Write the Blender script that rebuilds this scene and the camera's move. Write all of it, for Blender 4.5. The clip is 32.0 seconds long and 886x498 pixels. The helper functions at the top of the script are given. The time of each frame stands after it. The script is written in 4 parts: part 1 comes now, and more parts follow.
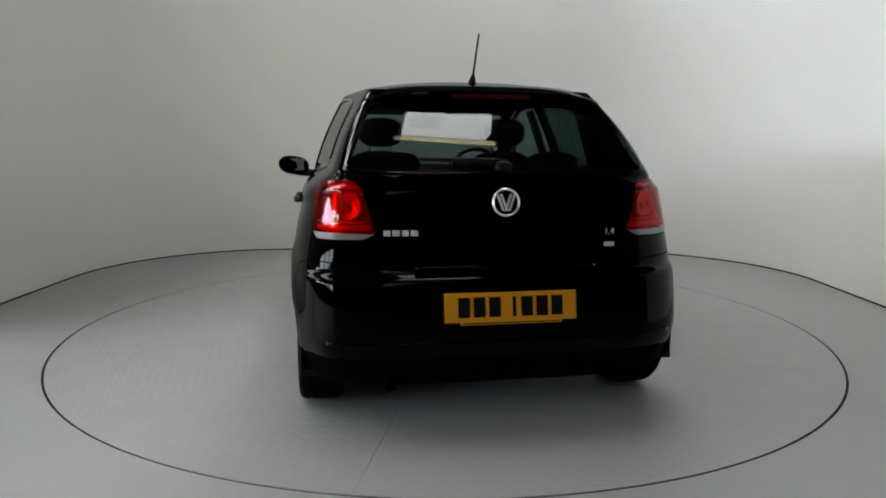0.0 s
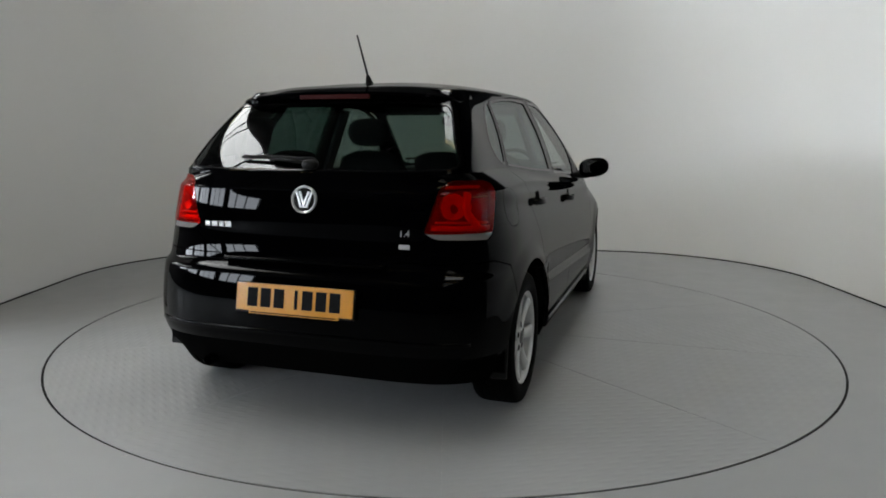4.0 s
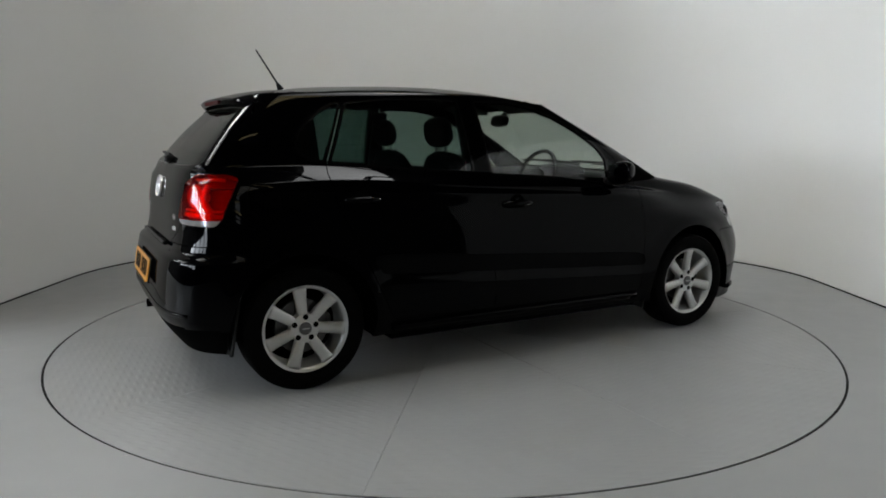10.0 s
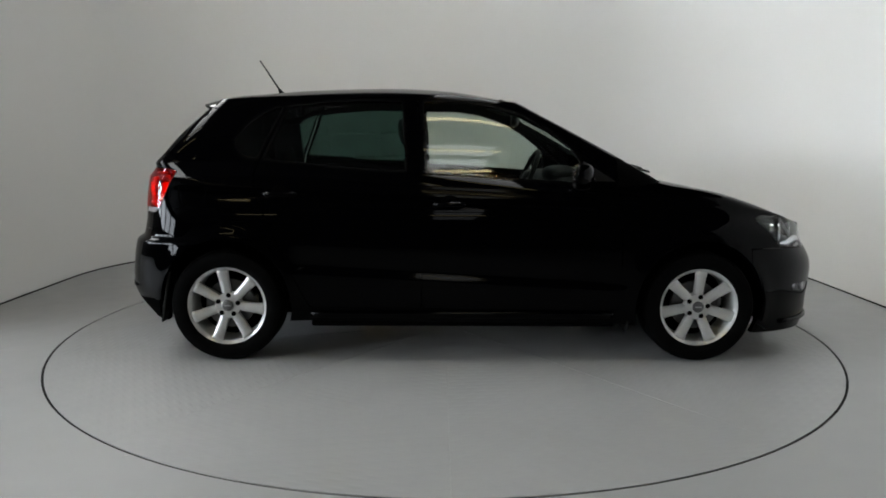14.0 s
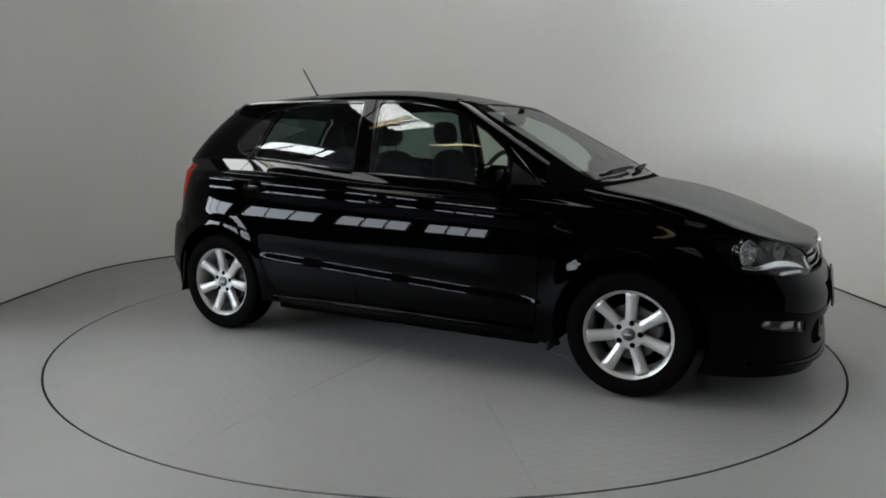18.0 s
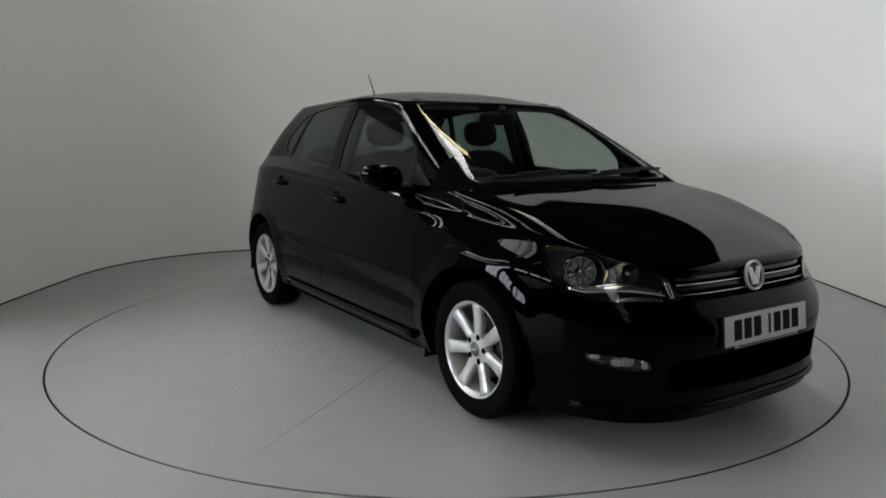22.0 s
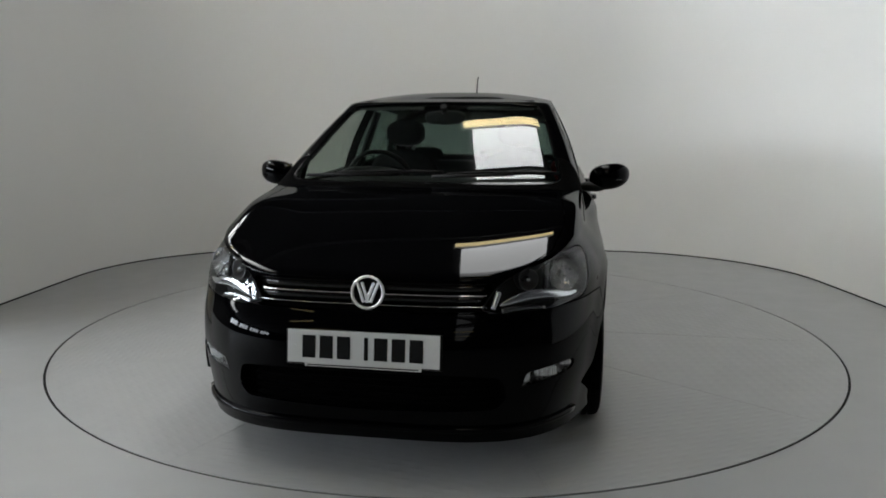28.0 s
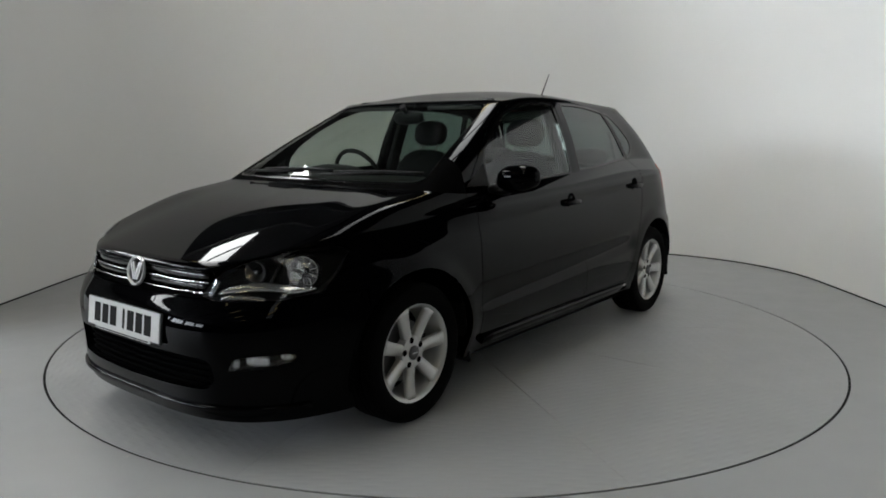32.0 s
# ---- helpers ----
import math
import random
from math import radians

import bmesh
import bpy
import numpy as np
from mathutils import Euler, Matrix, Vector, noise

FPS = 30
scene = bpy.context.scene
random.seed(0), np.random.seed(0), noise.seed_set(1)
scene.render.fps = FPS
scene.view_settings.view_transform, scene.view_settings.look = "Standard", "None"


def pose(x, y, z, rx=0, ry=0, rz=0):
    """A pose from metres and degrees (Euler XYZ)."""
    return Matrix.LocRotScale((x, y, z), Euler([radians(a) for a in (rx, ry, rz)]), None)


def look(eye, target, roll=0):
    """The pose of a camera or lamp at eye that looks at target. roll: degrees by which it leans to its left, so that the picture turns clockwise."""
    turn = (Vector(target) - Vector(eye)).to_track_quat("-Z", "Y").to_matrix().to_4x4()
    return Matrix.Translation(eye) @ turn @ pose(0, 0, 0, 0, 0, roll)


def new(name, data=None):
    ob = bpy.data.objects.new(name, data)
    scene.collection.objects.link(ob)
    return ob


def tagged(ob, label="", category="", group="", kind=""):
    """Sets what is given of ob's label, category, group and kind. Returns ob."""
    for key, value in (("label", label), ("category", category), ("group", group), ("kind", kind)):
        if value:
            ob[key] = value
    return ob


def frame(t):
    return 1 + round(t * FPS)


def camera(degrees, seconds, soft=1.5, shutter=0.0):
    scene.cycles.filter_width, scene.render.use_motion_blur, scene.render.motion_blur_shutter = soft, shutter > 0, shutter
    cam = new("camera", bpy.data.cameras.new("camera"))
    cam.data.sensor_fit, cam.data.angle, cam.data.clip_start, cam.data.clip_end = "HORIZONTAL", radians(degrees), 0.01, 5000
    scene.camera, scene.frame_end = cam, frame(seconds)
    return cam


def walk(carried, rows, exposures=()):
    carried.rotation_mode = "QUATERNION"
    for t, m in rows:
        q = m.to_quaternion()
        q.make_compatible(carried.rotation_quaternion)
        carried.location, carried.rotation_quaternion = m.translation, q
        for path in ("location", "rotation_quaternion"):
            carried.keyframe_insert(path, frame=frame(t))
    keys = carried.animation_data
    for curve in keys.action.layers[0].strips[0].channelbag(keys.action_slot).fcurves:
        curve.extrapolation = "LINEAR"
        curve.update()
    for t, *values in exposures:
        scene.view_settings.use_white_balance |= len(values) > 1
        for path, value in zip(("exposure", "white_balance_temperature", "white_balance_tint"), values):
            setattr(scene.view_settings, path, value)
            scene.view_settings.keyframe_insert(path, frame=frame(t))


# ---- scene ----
# ---- camera ----
HFOV = 63.51
EYE = (0.0, -4.406, 1.158)


def aim(yaw, pitch):
    a, b = radians(yaw), radians(pitch)
    return (EYE[0] + 4 * math.sin(a) * math.cos(b), EYE[1] + 4 * math.cos(a) * math.cos(b), EYE[2] + 4 * math.sin(b))


cam = camera(HFOV, 32.0, soft=1.8)
walk(cam, [(0.0, look(EYE, aim(-0.16, -8.72), 0.30)), (20.0, look(EYE, aim(-0.16, -8.72), 0.30)),
           (23.0, look(EYE, aim(-0.296, -8.72), 0.30)), (32.0, look(EYE, aim(-0.296, -8.72), 0.30))],
     [(0.0, 0.03), (3.0, -0.05), (6.0, -0.14), (9.0, -0.14), (11.0, -0.02), (13.0, 0.12), (14.0, 0.05), (16.5, -0.10), (19.0, -0.24), (22.0, -0.18), (25.0, -0.04), (28.0, -0.03), (32.0, -0.04)])

# turntable: centre at the origin, clockwise seen from above
TURN_0, TURN_RATE, TURN_R = 100.22, -7.113, 2.23
CAR_OFF = (0.091, 0.055)

# ---- world and light ----
world = bpy.data.worlds.new("world")
scene.world = world
world.use_nodes = True
world.node_tree.nodes["Background"].inputs[0].default_value = (0.5, 0.6, 0.75, 1)
world.node_tree.nodes["Background"].inputs[1].default_value = 0.02
scene.view_settings.exposure = 0.0


# ---- materials ----
def mat(name, colour, rough=0.5, metal=0.0, coat=0.0, spec=0.5, noise_scale=0.0, noise_amount=0.0, bump=0.0, bump_scale=40.0, fine_rough=0.0):
    m = bpy.data.materials.new(name)
    m.use_nodes = True
    nt = m.node_tree
    b = nt.nodes["Principled BSDF"]
    b.inputs["Base Color"].default_value = (*colour, 1)
    b.inputs["Roughness"].default_value = rough
    b.inputs["Metallic"].default_value = metal
    b.inputs["Coat Weight"].default_value = coat
    b.inputs["Coat Roughness"].default_value = 0.015
    b.inputs["Specular IOR Level"].default_value = spec
    if noise_amount or bump or fine_rough:
        tc = nt.nodes.new("ShaderNodeTexCoord")
    if noise_amount:
        n = nt.nodes.new("ShaderNodeTexNoise")
        n.inputs["Scale"].default_value = noise_scale
        n.inputs["Detail"].default_value = 8
        nt.links.new(tc.outputs["Object"], n.inputs["Vector"])
        mx = nt.nodes.new("ShaderNodeMix")
        mx.data_type = "RGBA"
        mx.inputs[6].default_value = (*[c * (1 - noise_amount) for c in colour], 1)
        mx.inputs[7].default_value = (*[min(1, c * (1 + noise_amount)) for c in colour], 1)
        nt.links.new(n.outputs["Fac"], mx.inputs[0])
        nt.links.new(mx.outputs[2], b.inputs["Base Color"])
    if fine_rough:
        n = nt.nodes.new("ShaderNodeTexNoise")
        n.inputs["Scale"].default_value = 6
        n.inputs["Detail"].default_value = 6
        nt.links.new(tc.outputs["Object"], n.inputs["Vector"])
        mr = nt.nodes.new("ShaderNodeMapRange")
        mr.inputs[3].default_value = max(0.0, rough - fine_rough)
        mr.inputs[4].default_value = rough + fine_rough
        nt.links.new(n.outputs["Fac"], mr.inputs[0])
        nt.links.new(mr.outputs[0], b.inputs["Roughness"])
    if bump:
        n = nt.nodes.new("ShaderNodeTexNoise")
        n.inputs["Scale"].default_value = bump_scale
        n.inputs["Detail"].default_value = 5
        nt.links.new(tc.outputs["Object"], n.inputs["Vector"])
        bp = nt.nodes.new("ShaderNodeBump")
        bp.inputs["Strength"].default_value = bump
        bp.inputs["Distance"].default_value = 0.005
        nt.links.new(n.outputs["Fac"], bp.inputs["Height"])
        nt.links.new(bp.outputs[0], b.inputs["Normal"])
    return m


def glow(name, colour, strength):
    m = bpy.data.materials.new(name)
    m.use_nodes = True
    b = m.node_tree.nodes["Principled BSDF"]
    b.inputs["Base Color"].default_value = (*[min(1, c) for c in colour], 1)
    b.inputs["Emission Color"].default_value = (*colour, 1)
    b.inputs["Emission Strength"].default_value = strength
    return m


def lacquer(name, colour, base, edge, power):
    """Black lacquer: a dark ground under a clear gloss that grows towards grazing."""
    m = bpy.data.materials.new(name)
    m.use_nodes = True
    nt = m.node_tree
    nt.nodes.remove(nt.nodes["Principled BSDF"])
    ground, shine = nt.nodes.new("ShaderNodeBsdfDiffuse"), nt.nodes.new("ShaderNodeBsdfGlossy")
    ground.inputs[0].default_value = (*colour, 1)
    shine.inputs["Roughness"].default_value = 0.02
    lw, pw, ma = nt.nodes.new("ShaderNodeLayerWeight"), nt.nodes.new("ShaderNodeMath"), nt.nodes.new("ShaderNodeMath")
    pw.operation, ma.operation = "POWER", "MULTIPLY_ADD"
    pw.inputs[1].default_value = power
    ma.inputs[1].default_value, ma.inputs[2].default_value = edge, base
    mix = nt.nodes.new("ShaderNodeMixShader")
    nt.links.new(lw.outputs["Facing"], pw.inputs[0])
    nt.links.new(pw.outputs[0], ma.inputs[0])
    nt.links.new(ma.outputs[0], mix.inputs[0])
    nt.links.new(ground.outputs[0], mix.inputs[1])
    nt.links.new(shine.outputs[0], mix.inputs[2])
    nt.links.new(mix.outputs[0], nt.nodes["Material Output"].inputs[0])
    return m


PAINT = lacquer("black car paint", (0.0005, 0.0005, 0.0007), 0.0062, 0.62, 4.0)
WALL = mat("painted wall", (0.73, 0.725, 0.706), 0.75, noise_scale=0.8, noise_amount=0.03, bump=0.05, bump_scale=25)
FLOOR = mat("grey floor paint", (0.30, 0.304, 0.300), 0.42, noise_scale=1.6, noise_amount=0.07, bump=0.06, bump_scale=9, fine_rough=0.08)
DECK = mat("grey turntable paint", (0.30, 0.304, 0.300), 0.4, noise_scale=1.4, noise_amount=0.07, bump=0.06, bump_scale=9, fine_rough=0.08)


def tread(m):
    """Worn anti-slip bars under the paint: short ribs in two crossed directions."""
    nt = m.node_tree
    b = nt.nodes["Principled BSDF"]
    old = b.inputs["Normal"].links[0].from_node
    tc = nt.nodes.new("ShaderNodeTexCoord")
    out = None
    for turn in (0.6, 2.17):
        mp = nt.nodes.new("ShaderNodeMapping")
        mp.inputs["Rotation"].default_value = (0, 0, turn)
        mp.inputs["Scale"].default_value = (26, 9, 1)
        br = nt.nodes.new("ShaderNodeTexVoronoi")
        br.voronoi_dimensions = "2D"
        br.inputs["Scale"].default_value = 1.0
        br.inputs["Randomness"].default_value = 0.0
        nt.links.new(tc.outputs["Object"], mp.inputs[0])
        nt.links.new(mp.outputs[0], br.inputs["Vector"])
        mr = nt.nodes.new("ShaderNodeMapRange")
        mr.inputs[1].default_value, mr.inputs[2].default_value = 0.12, 0.36
        mr.inputs[3].default_value, mr.inputs[4].default_value = 1.0, 0.0
        nt.links.new(br.outputs["Distance"], mr.inputs[0])
        if out is None:
            out = mr
        else:
            mx = nt.nodes.new("ShaderNodeMath")
            mx.operation = "MAXIMUM"
            nt.links.new(out.outputs[0], mx.inputs[0])
            nt.links.new(mr.outputs[0], mx.inputs[1])
            out = mx
    bp = nt.nodes.new("ShaderNodeBump")
    bp.inputs["Strength"].default_value = 0.6
    bp.inputs["Distance"].default_value = 0.0012
    nt.links.new(out.outputs[0], bp.inputs["Height"])
    nt.links.new(old.outputs[0], bp.inputs["Normal"])
    nt.links.new(bp.outputs[0], b.inputs["Normal"])


tread(DECK)
DARK = mat("dark line", (0.006, 0.006, 0.006), 0.8, spec=0.1)
RUBBER = mat("tyre rubber", (0.0015, 0.0015, 0.0015), 0.8, spec=0.05, bump=0.1, bump_scale=60)
ALLOY = mat("silver alloy", (0.54, 0.54, 0.53), 0.34, 0.55, noise_scale=9, noise_amount=0.04)
CHROME = mat("chrome", (0.6, 0.6, 0.6), 0.08, 1.0)
PLASTIC = mat("black plastic", (0.004, 0.004, 0.004), 0.5, spec=0.15, bump=0.05, bump_scale=90)
GLOSS_BLACK = mat("gloss black trim", (0.002, 0.002, 0.002), 0.2, coat=0.4, spec=0.1)
FABRIC = mat("dark seat fabric", (0.005, 0.0053, 0.0056), 0.95, spec=0.12, noise_scale=60, noise_amount=0.2, bump=0.2, bump_scale=120)
LINING = mat("grey roof lining", (0.045, 0.045, 0.044), 0.95, noise_scale=40, noise_amount=0.06)
UNDER = mat("underbody", (0.001, 0.001, 0.001), 0.9, spec=0.02)
RED = mat("red lamp housing", (0.30, 0.018, 0.010), 0.35, 0.35, spec=0.3, noise_scale=30, noise_amount=0.15)
DARKRED = mat("deep red lamp lens", (0.035, 0.001, 0.001), 0.55, spec=0.1)
CLEAR_LENS = mat("pale lamp lens", (0.22, 0.20, 0.19), 0.15, coat=0.8)
YELLOW_PLATE = mat("yellow number plate", (0.62, 0.26, 0.008), 0.3, coat=0.3)
WHITE_PLATE = mat("white number plate", (0.46, 0.46, 0.445), 0.25, coat=0.5)
INK = mat("black plate ink", (0.004, 0.004, 0.004), 0.7, spec=0.1)
BADGE = mat("bright badge silver", (0.85, 0.85, 0.85), 0.2, 0.55)
BRIGHT_RED = mat("bright red lamp reflector", (0.75, 0.07, 0.02), 0.3, 0.3, noise_scale=40, noise_amount=0.1)
BOWL = mat("lamp bowl", (0.52, 0.52, 0.53), 0.2, 1.0)
SILVER = mat("silver reflector", (0.75, 0.75, 0.76), 0.16, 1.0)
DISC = mat("brake disc", (0.12, 0.12, 0.12), 0.45, 0.9)


def glass(name, tint, base=0.05):
    """Thin tinted pane: clear through, mirror gloss that grows towards grazing."""
    m = bpy.data.materials.new(name)
    m.use_nodes = True
    nt = m.node_tree
    nt.nodes.remove(nt.nodes["Principled BSDF"])
    clear, shine = nt.nodes.new("ShaderNodeBsdfTransparent"), nt.nodes.new("ShaderNodeBsdfGlossy")
    clear.inputs[0].default_value = (*tint, 1)
    shine.inputs["Roughness"].default_value = 0.01
    lw = nt.nodes.new("ShaderNodeLayerWeight")
    pw = nt.nodes.new("ShaderNodeMath")
    pw.operation = "POWER"
    pw.inputs[1].default_value = 4.0
    ma = nt.nodes.new("ShaderNodeMath")
    ma.operation = "MULTIPLY_ADD"
    ma.inputs[1].default_value, ma.inputs[2].default_value = 0.65, base
    mix = nt.nodes.new("ShaderNodeMixShader")
    nt.links.new(lw.outputs["Facing"], pw.inputs[0])
    nt.links.new(pw.outputs[0], ma.inputs[0])
    nt.links.new(ma.outputs[0], mix.inputs[0])
    nt.links.new(clear.outputs[0], mix.inputs[1])
    nt.links.new(shine.outputs[0], mix.inputs[2])
    nt.links.new(mix.outputs[0], nt.nodes["Material Output"].inputs[0])
    return m


GLASS = glass("clear green-tinted glass", (0.70, 0.765, 0.72), 0.062)
SMOKED = glass("smoky lamp cover", (0.35, 0.33, 0.30), 0.04)
PRIVACY = glass("dark privacy glass", (0.19, 0.275, 0.25), 0.06)
REAR_GLASS = glass("dark tinted rear glass", (0.17, 0.24, 0.22), 0.045)
RED_LENS = glass("clear red lens", (0.90, 0.10, 0.05), 0.022)
LENS = glass("clear lamp cover", (0.93, 0.94, 0.95), 0.05)
ROOFING = mat("dark roof sheet", (0.07, 0.07, 0.07), 0.8, noise_scale=1.0, noise_amount=0.2)
HALL = mat("grey hall wall", (0.06, 0.06, 0.06), 0.8, noise_scale=1.0, noise_amount=0.1)
# roof light strengths set row by row for the brightness wanted in the studio
SKYLIGHT = glow("skylight panel", (0.96, 0.98, 0.98), 13.0)
SKYLIGHT_FAR = glow("brightest skylight panel", (0.95, 0.985, 1.0), 20.0)
DAYLIGHT = glow("glowing obscured pane", (0.87, 0.95, 1.04), 38.0)
SKYLIGHT_OVER = glow("dimmer skylight panel", (0.96, 0.98, 0.985), 8.0)
SKYLIGHT_DIM = glow("faintest skylight panel", (0.95, 0.985, 1.0), 2.4)
TUBE = glow("warm tube", (1.0, 0.85, 0.5), 7.0)


# ---- mesh helpers ----
def part(name, bm, material, parent=None, label=""):
    me = bpy.data.meshes.new(name)
    bm.to_mesh(me)
    bm.free()
    me.materials.append(material)
    ob = new(name, me)
    ob.parent = parent
    if label:
        ob["label"] = label
    return ob


def box_bm(sx, sy, sz, bevel=0.0, at=(0, 0, 0), segments=2):
    bm = bmesh.new()
    bmesh.ops.create_cube(bm, size=1)
    bmesh.ops.scale(bm, vec=(sx, sy, sz), verts=bm.verts)
    if bevel:
        bmesh.ops.bevel(bm, geom=bm.edges[:], offset=bevel, segments=segments, affect="EDGES", profile=0.5)
    bmesh.ops.translate(bm, vec=at, verts=bm.verts)
    return bm


def empty(name, label, category, group=""):
    return tagged(new(name), label, category, group)


# ---- studio ----
def wall_path():
    """Inner face of the studio wall in plan: two sides, two round corners, a back."""
    pts = [(-3.1, -0.3)]
    for cx, a0 in ((-1.5, 180), (1.5, 90)):
        for k in range(25):
            a = radians(a0 - 90 * k / 24)
            pts.append((cx + 1.6 * math.cos(a), 1.45 + 1.6 * math.sin(a)))
    pts.append((3.1, -2.6))
    return pts


def sweep_wall(pts, z0, z1, thick):
    bm = bmesh.new()
    cols = []
    n = len(pts)
    for i, (x, y) in enumerate(pts):
        p, q = Vector(pts[max(0, i - 1)]), Vector(pts[min(n - 1, i + 1)])
        d = (q - p).normalized()
        out = Vector((-d.y, d.x)) * thick
        cols.append([bm.verts.new(v) for v in ((x, y, z0), (x, y, z1), (x + out.x, y + out.y, z1), (x + out.x, y + out.y, z0))])
    for a, b in zip(cols, cols[1:]):
        for k in range(4):
            bm.faces.new((a[k], b[k], b[(k + 1) % 4], a[(k + 1) % 4]))
    bm.faces.new(cols[0])
    bm.faces.new(list(reversed(cols[-1])))
    for f in bm.faces:
        f.smooth = True
    bmesh.ops.recalc_face_normals(bm, faces=bm.faces)
    bm.normal_update()
    for e in bm.edges:
        e.smooth = len(e.link_faces) == 2 and e.calc_face_angle() < 0.5
    return bm


def disc_bm(r, z0, z1, n=160):
    bm = bmesh.new()
    bmesh.ops.create_cone(bm, cap_ends=True, segments=n, radius1=r, radius2=r, depth=z1 - z0)
    bmesh.ops.translate(bm, vec=(0, 0, (z0 + z1) / 2), verts=bm.verts)
    return bm


def ring_bm(r0, r1, z0, z1, n=200):
    bm = bmesh.new()
    rows = []
    for i in range(n):
        a = 2 * math.pi * i / n
        c, s = math.cos(a), math.sin(a)
        rows.append([bm.verts.new((r * c, r * s, z)) for r, z in ((r0, z0), (r0, z1), (r1, z1), (r1, z0))])
    for i in range(n):
        p, q = rows[i], rows[(i + 1) % n]
        for k in range(4):
            bm.faces.new((p[k], p[(k + 1) % 4], q[(k + 1) % 4], q[k]))
    bmesh.ops.recalc_face_normals(bm, faces=bm.faces)
    return bm


def floor_bm():
    """Floor sheet with a round hole for the turntable."""
    bm = bmesh.new()
    n = 160
    r = TURN_R + 0.004
    inner = [(r * math.cos(2 * math.pi * i / n), r * math.sin(2 * math.pi * i / n)) for i in range(n)]
    rows = []
    for x, y in inner:
        k = 19.0 / max(abs(x), abs(y))
        rows.append([bm.verts.new((x, y, -0.3)), bm.verts.new((x, y, 0)), bm.verts.new((x * k - 10.5, y * k - 9.0, 0))])
    for a, b in zip(rows, rows[1:] + rows[:1]):
        for k in range(2):
            bm.faces.new((a[k], a[k + 1], b[k + 1], b[k]))
    bmesh.ops.recalc_face_normals(bm, faces=bm.faces)
    return bm


tagged(part("floor", floor_bm(), FLOOR), "grey painted concrete floor of a photo studio", "floor", kind="structure")
tagged(part("wall_studio", sweep_wall(wall_path(), 0.012, 2.8, 0.12), WALL), "smooth white curved studio wall with rounded corners", "wall", kind="structure")
tagged(part("baseboard", sweep_wall(wall_path(), 0.0, 0.012, 0.03), DARK), "thin dark joint at the foot of the studio wall", "trim", kind="structure")
pit = tagged(part("turntable_pit", disc_bm(TURN_R + 0.3, -0.32, -0.3, 64), DARK), "dark pit floor under the turntable", "pit", kind="structure")

# the hall round the studio
H = 5.5
# bluish reflections imply the window at -3; the other three are added light
WIN_Y, WIN_W, WIN_Z = (-3.0, -6.2, -9.4, -12.6), 2.6, (2.6, 4.6)
hall = [("hall_wall_back", (23.8, 0.2, H), (-4.7, 9.1, H / 2)), ("hall_wall_front", (23.8, 0.2, H), (-4.7, -27.1, H / 2)),
        ("hall_wall_right", (0.2, 36.4, H), (7.1, -9, H / 2)), ("hall_wall_left", (0.2, 36.0, WIN_Z[0]), (-16.5, -9, WIN_Z[0] / 2)),
        ("hall_wall_left_top", (0.2, 36.0, H - WIN_Z[1]), (-16.5, -9, (H + WIN_Z[1]) / 2))]
edges = [9.0] + [y + k * WIN_W / 2 for y in WIN_Y for k in (1, -1)] + [-27.0]
for a, b in zip(edges[::2], edges[1::2]):
    hall.append(("hall_wall_pier", (0.2, a - b, WIN_Z[1] - WIN_Z[0]), (-16.5, (a + b) / 2, sum(WIN_Z) / 2)))
for nm, size, at in hall:
    tagged(part(nm, box_bm(*size, at=at), HALL), "plain grey wall of the hall round the studio", "wall", kind="structure")
tagged(part("ceiling", box_bm(24.0, 36.6, 0.1, at=(-4.7, -9, H + 0.05)), ROOFING), "dark sheet roof of the hall", "ceiling", kind="structure")


def assumed_window(y):
    """Assumed high window in the hall wall: frame, sill, two mullions and three glowing obscured panes."""
    ob = tagged(new("window_assumed"), "high window with glowing panes, one of a row assumed out of view", "window", kind="structure")
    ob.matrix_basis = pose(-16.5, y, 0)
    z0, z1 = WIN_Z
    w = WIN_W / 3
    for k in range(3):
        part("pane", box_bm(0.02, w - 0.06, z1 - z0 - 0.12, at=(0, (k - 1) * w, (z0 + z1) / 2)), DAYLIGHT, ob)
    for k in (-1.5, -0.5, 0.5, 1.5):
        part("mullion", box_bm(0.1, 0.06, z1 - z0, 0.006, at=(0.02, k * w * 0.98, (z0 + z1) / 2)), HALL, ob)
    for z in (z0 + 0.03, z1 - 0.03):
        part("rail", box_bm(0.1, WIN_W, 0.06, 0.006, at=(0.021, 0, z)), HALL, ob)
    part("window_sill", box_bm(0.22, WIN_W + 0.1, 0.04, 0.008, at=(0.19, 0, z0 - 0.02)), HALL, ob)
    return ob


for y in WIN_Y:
    assumed_window(y)


def skylight(x, y, sx, sy, bars, material):
    """A roof light under the roof sheet: glowing panel and dark purlins across it."""
    ob = empty("roof_light", "bright translucent roof light crossed by dark purlins", "skylight", "roof lights")
    ob.matrix_basis = pose(x, y, H - 0.03)
    part("panel", box_bm(sx, sy, 0.03), material, ob)
    for k in range(bars):
        part("purlin", box_bm(sx + 0.1, 0.05, 0.10, at=(0, sy * ((k + 1) / (bars + 1) - 0.5), -0.1)), ROOFING, ob)
    return ob


